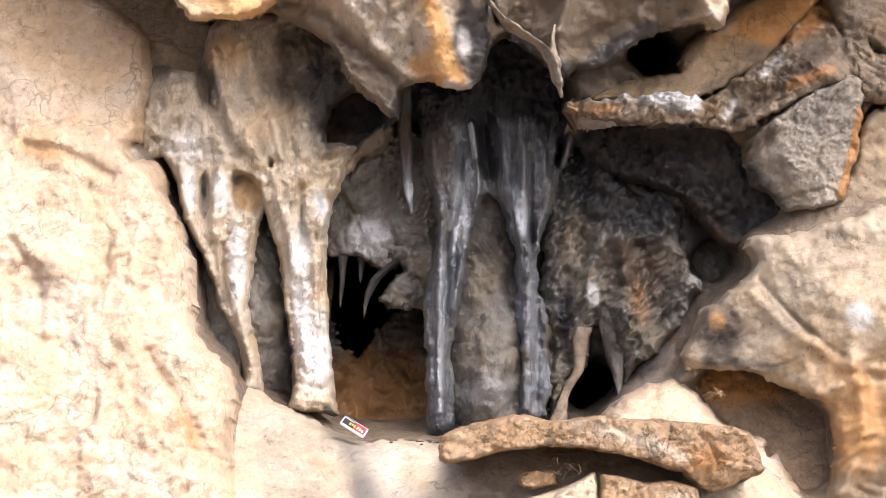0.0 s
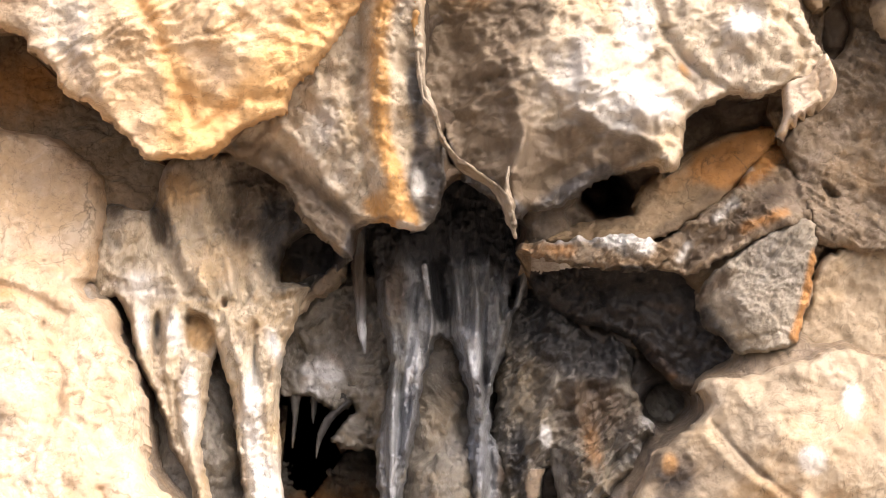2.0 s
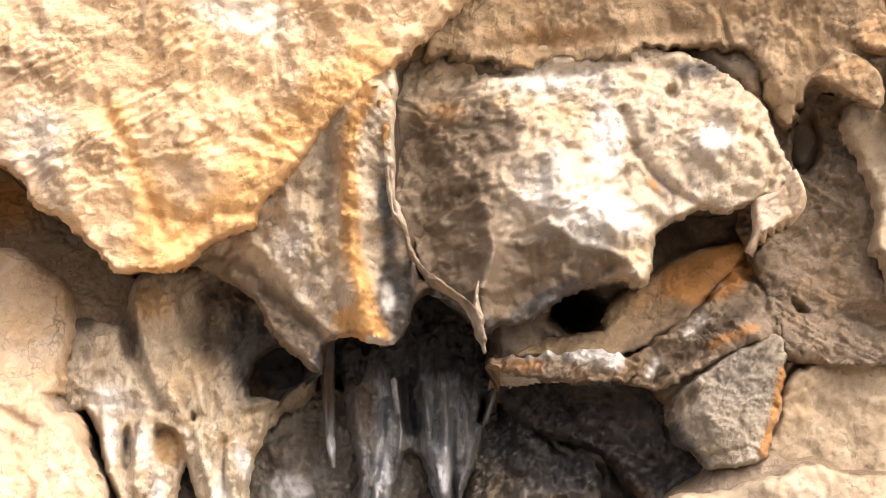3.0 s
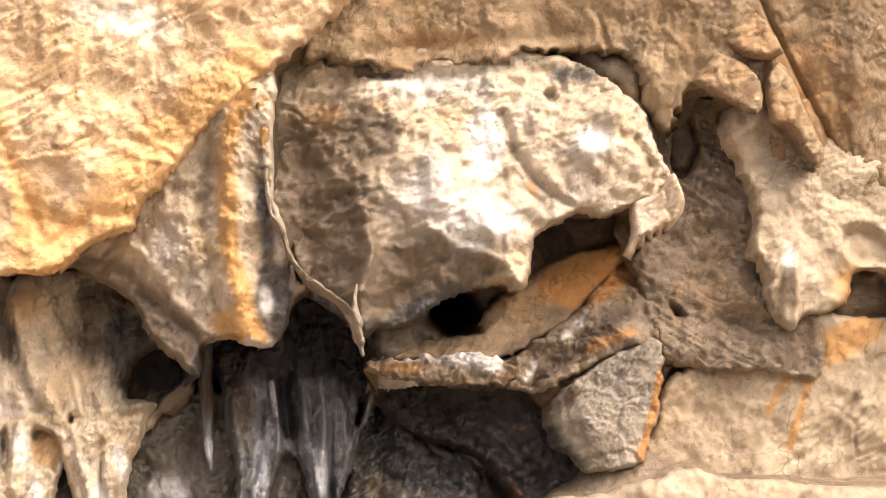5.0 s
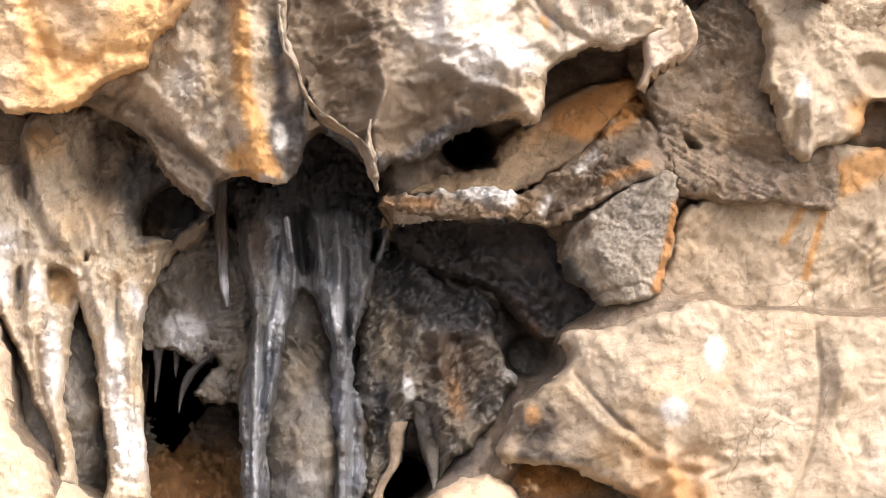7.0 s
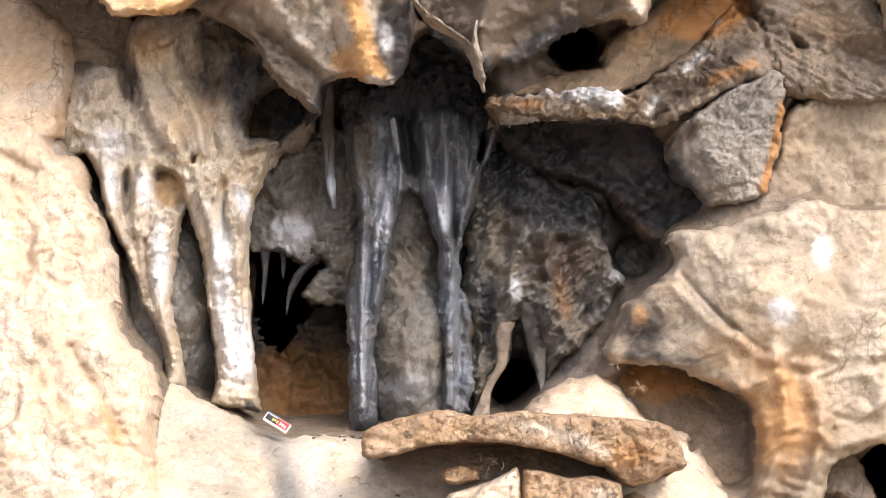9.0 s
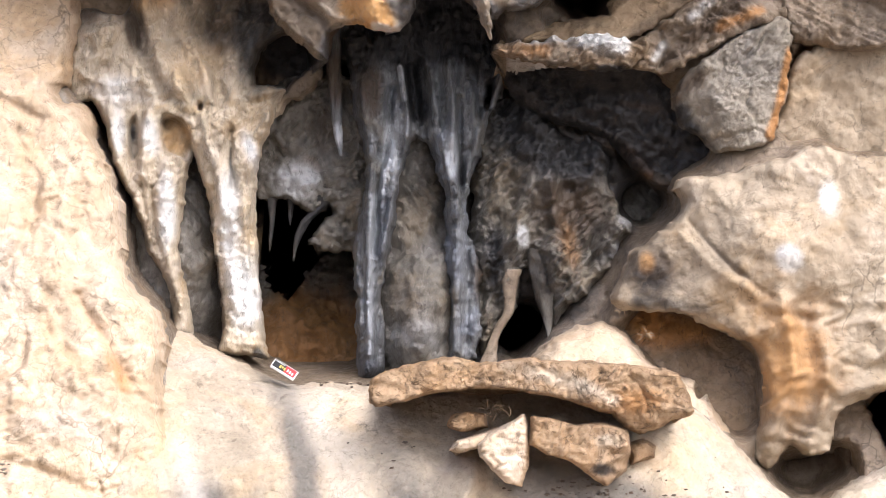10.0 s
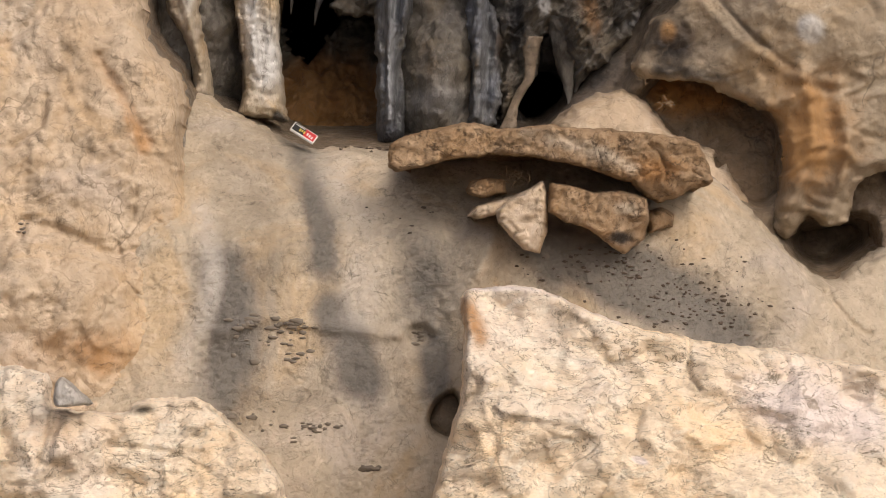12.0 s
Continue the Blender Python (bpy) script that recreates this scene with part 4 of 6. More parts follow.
hanging = new("hanging_rock")
hanging.location = (0.0, -0.2, 3.3)
tagged(hanging, "lumpy pale and brown rock mass hanging over the hollow", "rock mass")
nose = crag("nose", [(-0.546, 3.492), (-0.424, 3.468), (-0.33, 3.412), (-0.259, 3.359), (-0.239, 3.302), (-0.18, 3.248), (-0.132, 3.208), (-0.114, 3.2), (-0.107, 3.235), (-0.099, 3.265), (-0.056, 3.276), (-0.005, 3.262), (0.029, 3.25), (0.062, 3.257), (0.094, 3.278), (0.109, 3.322), (0.117, 3.431), (0.1, 3.512), (0.072, 3.608), (0.064, 3.745), (0.069, 3.883), (0.015, 3.924), (-0.174, 3.839), (-0.373, 3.644)],
     [(0.028, 3.28, -0.30, -0.05, -0.32), (-0.234, 3.318, -0.16, -0.6, -0.40)], PALE, rim=(0.010, 0.08), rough=(0.022, 6), fine=(0.010, 20), seed=51, soft=0.05, thick=0.3, ridged=0.02, chip=(0.024, 0.11), step=0.005,
     ledges=(0.005, 8, 6), bed=-35, wobble=0.007, parent=hanging, label="cream and ochre rock nose streaked brown",
     lumps=[(-0.035, 3.53, 0.03, 0.25, 3, 0.05), (0.008, 3.313, 0.06, 0.06, 0, 0.04), (0.039, 3.49, 0.035, 0.16, 5, -0.045), (-0.169, 3.488, 0.06, 0.12, 30, 0.03)],
     seams=[([(-0.29, 3.527), (-0.194, 3.42), (-0.126, 3.312), (-0.032, 3.266)], 0.015, 0.025), ([(-0.233, 3.311), (-0.166, 3.257), (-0.118, 3.204)], 0.012, 0.02), ([(-0.248, 3.392), (-0.126, 3.298)], 0.02, -0.04), ([(-0.091, 3.734), (-0.102, 3.529), (-0.073, 3.367)], 0.012, -0.02)],
     # Dark grey and brown along the lower edges paint shaded undersides.
     stains=[("o", [(0.002, 3.831), (-0.04, 3.749), (-0.045, 3.625), (-0.037, 3.476), (-0.006, 3.367), (0.035, 3.259)], 0.03, 0.7), ("o", [(-0.059, 3.313), (0.008, 3.266)], 0.03, 0.7), ("s", 0.046, 3.531, 0.025, 0.16, 5, 0.8), ("w", 0.05, 3.354, 0.02, 0.045, 5, 0.6),
             ("s", 0.061, 3.355, 0.045, 0.07, 0, 0.7), ("b", -0.261, 3.392, 0.14, 0.05, -40, 0.9), ("b", -0.152, 3.271, 0.06, 0.05, -45, 0.8), ("w", -0.182, 3.488, 0.08, 0.09, 0, 0.4), ("w", [(0.002, 3.259), (0.049, 3.252), (0.089, 3.267)], 0.012, 0.9),
             ("b", -0.103, 3.625, 0.03, 0.1, 0, 0.5), ("s", [(-0.118, 3.197), (-0.096, 3.258), (-0.032, 3.262)], 0.02, 0.8), ("b", [(-0.409, 3.458), (-0.301, 3.385), (-0.233, 3.291), (-0.138, 3.204)], 0.03, 1.2), ("s", [(0.089, 3.267), (0.115, 3.342), (0.114, 3.423)], 0.025, 0.9)])
white_mass = crag("calcite_mass", [(0.033, 3.717), (0.049, 3.826), (0.068, 3.923), (0.176, 3.993), (0.5, 3.997), (0.717, 3.972), (0.852, 3.919), (0.913, 3.858), (0.947, 3.81), (0.976, 3.755), (1.009, 3.687), (1.025, 3.644), (1.021, 3.605), (0.973, 3.564), (0.919, 3.582), (0.886, 3.57), (0.838, 3.554), (0.798, 3.573), (0.771, 3.562), (0.717, 3.539), (0.688, 3.493), (0.685, 3.438), (0.661, 3.403), (0.643, 3.397), (0.61, 3.413), (0.556, 3.396), (0.489, 3.379), (0.422, 3.332), (0.369, 3.309), (0.315, 3.31), (0.289, 3.288), (0.262, 3.309), (0.235, 3.332), (0.181, 3.365), (0.141, 3.405), (0.107, 3.459), (0.091, 3.527), (0.058, 3.581)],
     [(0.504, 3.373, -0.26, 0.02, -0.55), (0.57, 3.633, -0.37, 0.0, 0.10), (0.167, 3.532, -0.27, -0.45, -0.1)], PALE, rim=(0.012, 0.14), rough=(0.020, 6), fine=(0.011, 18), seed=53, soft=0.05, thick=0.3, ridged=0.02, chip=(0.026, 0.11),
     step=0.005, ledges=(0.004, 8, 6), bed=8, wobble=0.009, stretch=(0.9, 1, 1.1), parent=hanging, label="whitish lumpy calcite with brown hollows",
     lumps=[(0.153, 3.56, 0.06, 0.15, 10, -0.09), (0.181, 3.383, 0.05, 0.05, -40, -0.06), (0.288, 3.425, 0.03, 0.10, 0, 0.05), (0.449, 3.631, 0.10, 0.12, 0, 0.05), (0.584, 3.523, 0.06, 0.05, 0, 0.05),
            (0.827, 3.732, 0.12, 0.10, 0, 0.08), (0.396, 3.399, 0.07, 0.05, 20, -0.06), (0.638, 3.442, 0.03, 0.05, 0, 0.04), (0.57, 3.825, 0.02, 0.08, 0, 0.03), (0.233, 3.629, 0.03, 0.03, 0, -0.03)],
     seams=[([(0.61, 3.811), (0.638, 3.716), (0.705, 3.634), (0.786, 3.578)], 0.010, -0.03), ([(0.26, 3.602), (0.299, 3.493), (0.273, 3.37), (0.279, 3.296)], 0.016, 0.035), ([(0.422, 3.535), (0.49, 3.495), (0.611, 3.456), (0.645, 3.415)], 0.012, 0.03), ([(0.477, 3.373), (0.584, 3.442)], 0.02, -0.04),
            ([(0.231, 3.903), (0.502, 3.906), (0.718, 3.923)], 0.015, -0.02), ([(0.922, 3.746), (0.962, 3.678), (0.935, 3.596)], 0.012, -0.03)],
     pits=[([(0.706, 3.869), (0.732, 3.872), (0.737, 3.847), (0.716, 3.842)], 0.008, 0.05), ([(0.212, 3.62), (0.259, 3.627), (0.266, 3.6), (0.226, 3.59)], 0.012, 0.03)],
     # The dark line along its lower edge is underside shade put into the colour.
     stains=[("b", 0.167, 3.546, 0.11, 0.20, 12, 1.7), ("b", 0.22, 3.72, 0.12, 0.10, 0, 0.6), ("b", 0.40, 3.42, 0.19, 0.075, 15, 1.6), ("b", 0.259, 3.766, 0.12, 0.05, 0, 0.5), ("w", 0.57, 3.728, 0.04, 0.08, 0, 0.9), ("w", 0.813, 3.731, 0.06, 0.05, 0, 0.7), ("s", 0.678, 3.771, 0.05, 0.04, 30, 0.3),
             ("w", 0.571, 3.537, 0.10, 0.06, 0, 0.9), ("w", 0.422, 3.631, 0.10, 0.12, 0, 0.45), ("s", 0.45, 3.372, 0.10, 0.025, 20, 0.8), ("s", 0.786, 3.91, 0.08, 0.03, 0, 0.6), ("w", 0.434, 3.878, 0.18, 0.06, 0, 0.5),
             ("s", 0.181, 3.369, 0.06, 0.04, -40, 0.6), ("o", 0.178, 3.806, 0.08, 0.05, 0, 0.4), ("o", 0.678, 3.634, 0.015, 0.03, 30, 0.6), ("s", [(0.1, 3.477), (0.141, 3.41), (0.235, 3.336), (0.289, 3.296), (0.37, 3.313), (0.49, 3.384)], 0.025, 0.9)])
fringe = crag("fringe", [(0.914, 3.599), (0.971, 3.62), (1.009, 3.668), (1.03, 3.639), (1.042, 3.603), (1.035, 3.568), (1, 3.527), (0.992, 3.535), (0.984, 3.516), (0.971, 3.526), (0.965, 3.504), (0.952, 3.515), (0.946, 3.491), (0.933, 3.501), (0.925, 3.48), (0.909, 3.471), (0.901, 3.487), (0.917, 3.531)], [(0.971, 3.573, -0.39, -0.2, -0.4)], CREAM,
     rim=(0.012, 0.06), rough=(0.01, 10), fine=(0.005, 30), joins=False, seed=55, thick=0.08, step=0.004, wobble=0.001, cuts=3, parent=hanging, label="cream fringe of small calcite teeth", seams=[([(1.032, 3.614), (1.011, 3.566), (0.944, 3.518)], 0.012, 0.015)])
curtain = dripstone("curtain_fin", [[(0.021, 3.834, 0.025), (0.037, 3.739, 0.015), (0.044, 3.664, 0.007), (0.053, 3.596, 0.006), (0.061, 3.549, 0.006), (0.086, 3.515, 0.007), (0.102, 3.461, 0.007), (0.127, 3.421, 0.008), (0.16, 3.387, 0.01), (0.214, 3.354, 0.011), (0.248, 3.321, 0.012), (0.267, 3.267, 0.011), (0.278, 3.221, 0.003)], [(0.262, 3.39, 0.003), (0.258, 3.361, 0.005), (0.258, 3.328, 0.009), (0.263, 3.294, 0.012), (0.272, 3.247, 0.008)]], PALE, -0.39,
                    flute=0.25, rough=0.5, seed=3, depth=5.0, around=20, parent=hanging, label="thin wavy calcite curtain ending in a point",
                    stains=[("b", 0.16, 3.40, 0.3, 0.3, 0, 0.55), ("o", 0.03, 3.763, 0.05, 0.06, 0, 1.2)])

shelf = new("rock_shelf")
shelf.location = (0.6, 0.0, 3.0)
tagged(shelf, "brown and rust-stained rock shelf wedged under the roof", "rock shelf")
crag("upper_face", [(0.305, 3.257), (0.374, 3.29), (0.47, 3.311), (0.566, 3.328), (0.569, 3.362), (0.608, 3.417), (0.677, 3.466), (0.802, 3.535), (0.94, 3.548), (0.884, 3.465), (0.814, 3.382), (0.71, 3.31), (0.634, 3.264), (0.47, 3.253)], [(0.768, 3.456, -0.03, -0.12, 0.4)], TAN, rim=(0.02, 0.025), rough=(0.012, 6), fine=(0.005, 20), chip=(0.010, 0.12), ledges=(0.003, 7, 6), bed=40, seed=60, thick=0.2, parent=shelf,
     label="smooth tan and orange upper face", stains=[("o", [(0.789, 3.442), (0.858, 3.491), (0.928, 3.539)], 0.05, 1.1), ("o", [(0.651, 3.387), (0.734, 3.456)], 0.04, 0.4), ("s", [(0.333, 3.284), (0.471, 3.298), (0.581, 3.304)], 0.02, 0.3), ("b", [(0.636, 3.276), (0.719, 3.338), (0.788, 3.4)], 0.03, 0.5)])
crag("body", [(0.61, 3.24), (0.699, 3.306), (0.796, 3.375), (0.865, 3.454), (0.92, 3.537), (1.016, 3.537), (1.014, 3.371), (1, 3.311), (0.883, 3.264), (0.794, 3.218), (0.725, 3.182), (0.637, 3.183)], [(0.862, 3.338, -0.10, -0.1, -0.2), (0.80, 3.40, -0.09, 0.3, 0.6)], BROWN, rim=(0.02, 0.04), rough=(0.012, 6), fine=(0.010, 20), chip=(0.022, 0.08), stretch=(0.8, 1, 1.2),
     ledges=(0.008, 8, 6), bed=38, seed=61, soft=0.012, thick=0.3, wobble=0.010, step=0.004, parent=shelf, label="rough brown ridge of broken rock",
     stains=[("o", [(0.83, 3.442), (0.886, 3.484), (0.928, 3.539)], 0.05, 1.0), ("w", [(0.683, 3.214), (0.704, 3.248)], 0.018, 0.42), ("w", [(0.767, 3.306), (0.816, 3.352)], 0.018, 0.42), ("w", [(0.83, 3.428), (0.851, 3.442)], 0.018, 0.42), ("b", [(0.718, 3.22), (0.829, 3.303), (0.926, 3.386)], 0.03, 0.6), ("o", [(0.842, 3.289), (0.939, 3.33)], 0.02, 0.5)])
# Dark grey and brown imitate the shade beneath the lip.
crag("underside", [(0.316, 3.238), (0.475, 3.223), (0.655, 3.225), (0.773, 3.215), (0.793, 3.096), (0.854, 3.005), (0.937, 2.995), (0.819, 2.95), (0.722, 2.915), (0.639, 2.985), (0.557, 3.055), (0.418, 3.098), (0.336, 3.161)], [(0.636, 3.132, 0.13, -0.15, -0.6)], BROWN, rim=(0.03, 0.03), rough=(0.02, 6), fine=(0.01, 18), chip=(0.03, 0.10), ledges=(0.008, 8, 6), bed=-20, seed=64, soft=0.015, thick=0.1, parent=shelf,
     label="brown rock beneath the lip, shade painted in", stains=[("s", [(0.363, 3.193), (0.543, 3.151), (0.695, 3.108)], 0.09, 1.4), ("s", [(0.611, 3.053), (0.749, 3.011), (0.873, 2.996)], 0.05, 1.0), ("b", 0.7, 3.1, 0.4, 0.2, -20, 1.2), ("s", 0.65, 3.12, 0.32, 0.13, -15, 0.8), ("o", [(0.612, 3.136), (0.695, 3.115)], 0.012, 0.7), ("o", [(0.625, 3.025), (0.68, 2.969)], 0.02, 0.6)])
crag("lip", [(0.278, 3.225), (0.31, 3.25), (0.371, 3.261), (0.453, 3.263), (0.548, 3.278), (0.616, 3.265), (0.664, 3.246), (0.636, 3.191), (0.581, 3.173), (0.493, 3.178), (0.445, 3.19), (0.371, 3.2), (0.316, 3.209)], [(0.488, 3.244, -0.12, 0.02, -0.35), (0.488, 3.285, -0.11, 0.05, 1.0)], BROWN, rim=(0.02, 0.08),
     rough=(0.012, 8), fine=(0.010, 24), chip=(0.028, 0.06), ledges=(0.006, 11, 6), bed=5, seed=62, thick=0.25, soft=0.008, wobble=0.012, step=0.004, parent=shelf, label="rough greyish front lip of the shelf",
     stains=[("w", [(0.337, 3.261), (0.467, 3.26), (0.549, 3.274), (0.61, 3.26)], 0.018, 0.45), ("w", [(0.508, 3.249), (0.596, 3.235)], 0.03, 0.5), ("o", [(0.317, 3.229), (0.412, 3.229)], 0.03, 0.4), ("s", [(0.33, 3.206), (0.466, 3.186), (0.616, 3.185)], 0.012, 0.7)])

grey_block = crag("grey_rock_block", [(0.728, 3.132), (0.759, 3.179), (0.811, 3.223), (0.881, 3.274), (0.994, 3.32), (1.015, 3.255), (0.999, 3.117), (0.963, 3.018), (0.864, 2.991), (0.828, 2.997), (0.789, 3.041), (0.745, 3.063)],
                  [(0.903, 3.144, -0.05, -0.05, -0.15), (0.758, 3.115, 0.02, -0.8, -0.5)], GREYROCK, soft=0.012, rim=(0.02, 0.035), rough=(0.01, 6), chip=(0.012, 0.12), fine=(0.008, 26), ledges=(0.004, 9, 6), bed=50, seed=63, thick=0.3, step=0.004, wobble=0.008,
                  # Dark grey on the left facet gives its shaded underside in colour.
                  stains=[("s", [(0.751, 3.096), (0.812, 3.013)], 0.03, 0.7), ("b", [(0.738, 3.137), (0.786, 3.172)], 0.03, 0.6), ("o", [(1.01, 3.233), (0.989, 3.122), (0.963, 3.033)], 0.015, 0.8), ("w", 0.903, 3.171, 0.06, 0.06, 0, 0.25)])
tagged(grey_block, "angular grey-brown rock block under the shelf", "rock block")

brown_face = crag("brown_rock_face", [(0.907, 3.569), (0.907, 3.738), (1.075, 3.91), (1.299, 3.913), (1.381, 3.603), (1.406, 3.239), (1.267, 3.237), (1.142, 3.236), (1.08, 3.249), (1.018, 3.263), (0.976, 3.374)], [(1.157, 3.53, -0.08, -0.1, -0.12)], BROWN,
                  rim=(0.03, 0.03), fine=(0.012, 14), chip=(0.022, 0.15), ledges=(0.008, 7, 6), bed=-30, seed=65, ridged=0.02, pits=[([(1.047, 3.846), (1.082, 3.839), (1.095, 3.769), (1.06, 3.712), (1.04, 3.754)], 0.03, 0.2), ([(1.032, 3.402), (1.053, 3.396), (1.073, 3.375), (1.046, 3.377)], 0.01, 0.06)])
tagged(brown_face, "rough brown rock face beside the hanging rock", "rock face", kind="structure")

claw = crag("claw_rock", [(1.142, 3.79), (1.167, 3.86), (1.25, 3.875), (1.401, 3.807), (1.607, 3.712), (1.951, 3.674), (1.946, 3.355), (1.604, 3.379), (1.56, 3.462), (1.481, 3.464), (1.464, 3.405), (1.405, 3.37), (1.349, 3.36), (1.326, 3.325), (1.277, 3.359), (1.254, 3.403), (1.234, 3.472), (1.207, 3.513), (1.224, 3.582), (1.194, 3.679)],
            [(1.303, 3.57, -0.2, 0.1, -0.2)], GREYCREAM, rim=(0.03, 0.08), rough=(0.025, 6), fine=(0.01, 18), chip=(0.012, 0.12), ledges=(0.003, 7, 6), seed=67, thick=0.3,
            lumps=[(1.289, 3.459, 0.05, 0.13, 10, 0.05), (1.44, 3.543, 0.1, 0.06, 0, 0.03)], seams=[([(1.275, 3.369), (1.291, 3.424), (1.292, 3.459)], 0.012, -0.04), ([(1.326, 3.335), (1.322, 3.431), (1.331, 3.542)], 0.010, 0.02), ([(1.254, 3.403), (1.234, 3.5), (1.228, 3.583)], 0.012, 0.02)], pits=[([(1.44, 3.564), (1.509, 3.572), (1.564, 3.531), (1.55, 3.489), (1.467, 3.495)], 0.03, 0.05)],
            stains=[("w", 1.303, 3.486, 0.02, 0.04, 0, 0.8), ("o", 1.467, 3.433, 0.06, 0.06, 0, 0.7)])
tagged(claw, "cream rock hanging down in a blunt claw", "rock mass")

upper_face = crag("upper_rock_face", [(0.92, 2.928), (0.962, 3.039), (1.004, 3.123), (1.024, 3.207), (1.059, 3.242), (1.129, 3.264), (1.253, 3.265), (1.351, 3.378), (1.491, 3.379), (1.63, 3.381), (1.979, 3.412), (1.972, 2.882), (1.625, 2.907), (1.349, 2.932), (1.21, 2.959)], [(1.35, 3.182, 0.02, 0.0, -0.4)], GREYCREAM,
                  rim=(0.03, 0.025), rough=(0.02, 4), fine=(0.008, 18), chip=(0.014, 0.16), ledges=(0.002, 6, 6), bed=40, seed=69, seams=[([(1.489, 3.184), (1.405, 3.071), (1.349, 3.043)], 0.01, -0.02)],
                  stains=[("o", [(1.323, 3.322), (1.406, 3.294), (1.518, 3.352)], 0.04, 1.0), ("o", [(1.351, 3.28), (1.281, 3.154)], 0.012, 0.7), ("o", [(1.378, 3.238), (1.336, 3.071)], 0.012, 0.7)])
tagged(upper_face, "cream rock face with rust-coloured streaks", "rock face", kind="structure")

KNOB_X, KNOB_Z = 0.933, 2.245
KNOB_X2, KNOB_Z2 = 1.277, 2.635
folds = random.Random(17)
right_folds = [(folds.uniform(KNOB_X, KNOB_X2), folds.uniform(KNOB_Z, KNOB_Z2), folds.uniform(0.012, 0.05), folds.uniform(0.006, 0.014), folds.uniform(-35, 35), folds.uniform(-0.016, 0.020)) for _ in range(110)]
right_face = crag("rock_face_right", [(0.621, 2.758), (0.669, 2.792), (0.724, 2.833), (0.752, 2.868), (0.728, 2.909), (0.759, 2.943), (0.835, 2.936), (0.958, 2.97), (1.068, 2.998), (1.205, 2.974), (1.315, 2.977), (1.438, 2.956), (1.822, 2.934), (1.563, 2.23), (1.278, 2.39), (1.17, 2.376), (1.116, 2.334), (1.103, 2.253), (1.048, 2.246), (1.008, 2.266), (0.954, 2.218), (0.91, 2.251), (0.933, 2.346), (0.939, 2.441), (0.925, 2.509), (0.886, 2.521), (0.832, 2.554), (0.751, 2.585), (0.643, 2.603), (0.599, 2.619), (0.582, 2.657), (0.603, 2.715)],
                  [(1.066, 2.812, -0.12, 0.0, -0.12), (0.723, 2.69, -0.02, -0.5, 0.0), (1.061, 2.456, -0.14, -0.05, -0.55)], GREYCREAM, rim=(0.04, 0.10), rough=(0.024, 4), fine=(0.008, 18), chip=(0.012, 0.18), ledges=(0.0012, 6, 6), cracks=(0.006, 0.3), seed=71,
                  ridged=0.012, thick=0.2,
                  lumps=[(1.01, 2.73, 0.15, 0.12, 0, 0.04), (1.395, 2.811, 0.04, 0.09, 0, 0.05)] + right_folds,
                  seams=[([(0.751, 2.785), (0.819, 2.703), (0.914, 2.634)], 0.012, 0.012), ([(0.765, 2.826), (0.86, 2.703), (0.9, 2.676)], 0.005, -0.012), ([(0.979, 2.618), (1.007, 2.456), (0.953, 2.279)], 0.02, 0.03),
                         ([(1.06, 2.592), (1.088, 2.416), (1.035, 2.252)], 0.02, 0.03), ([(1.341, 2.922), (1.346, 2.757), (1.323, 2.62), (1.267, 2.497)], 0.006, -0.014)],
                  # The broad brown and ochre also put shade into the lower face's colour.
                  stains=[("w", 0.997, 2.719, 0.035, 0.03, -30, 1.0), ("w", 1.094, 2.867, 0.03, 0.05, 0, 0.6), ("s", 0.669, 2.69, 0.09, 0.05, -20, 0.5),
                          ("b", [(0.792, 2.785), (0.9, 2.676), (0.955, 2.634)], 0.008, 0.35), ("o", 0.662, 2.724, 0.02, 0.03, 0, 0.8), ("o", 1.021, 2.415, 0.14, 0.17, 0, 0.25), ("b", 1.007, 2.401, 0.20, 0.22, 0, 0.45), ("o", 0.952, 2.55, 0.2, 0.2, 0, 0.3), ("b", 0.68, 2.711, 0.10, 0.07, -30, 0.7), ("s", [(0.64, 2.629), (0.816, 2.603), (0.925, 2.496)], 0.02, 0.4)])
tagged(right_face, "bulging cream rock face with white patches", "rock face", kind="structure")

hollow_wall = crag("hollow_wall", [(0.558, 2.737), (0.836, 2.74), (1.059, 2.574), (1.199, 2.409), (1.255, 2.159), (0.978, 2.101), (0.741, 2.238), (0.629, 2.459)], [(0.837, 2.461, 0.16, -0.1, 0.3)], BROWN, rim=(0.03, 0.08), seed=73, fine=(0.01, 18),
                   pits=[([(0.963, 2.24), (1.06, 2.269), (1.158, 2.269), (1.158, 2.103), (0.978, 2.129)], 0.05, 0.4)], stains=[("o", 0.67, 2.585, 0.05, 0.05, 0, 0.8), ("o", 0.767, 2.572, 0.1, 0.06, 0, 0.5)])
tagged(hollow_wall, "brown rock inside the lower hollow", "rock wall", kind="structure")

round_boulder = crag("rounded_boulder", [(0.377, 2.485), (0.422, 2.543), (0.477, 2.584), (0.538, 2.604), (0.586, 2.597), (0.642, 2.551), (0.69, 2.498), (0.738, 2.477), (0.779, 2.464), (0.827, 2.41), (0.883, 2.3), (0.87, 2.232), (0.691, 2.23), (0.417, 2.283)], [(0.553, 2.462, 0.0, 0.1, 0.35)], CREAM,
                     rim=(0.08, 0.25), rough=(0.012, 6), fine=(0.004, 26), ledges=(0, 1, 1), cracks=(0.003, 0.3), seed=75, pits=[([(0.778, 2.43), (0.803, 2.437), (0.807, 2.412), (0.784, 2.4)], 0.008, 0.12)])
tagged(round_boulder, "smooth rounded cream boulder behind the slab", "boulder")

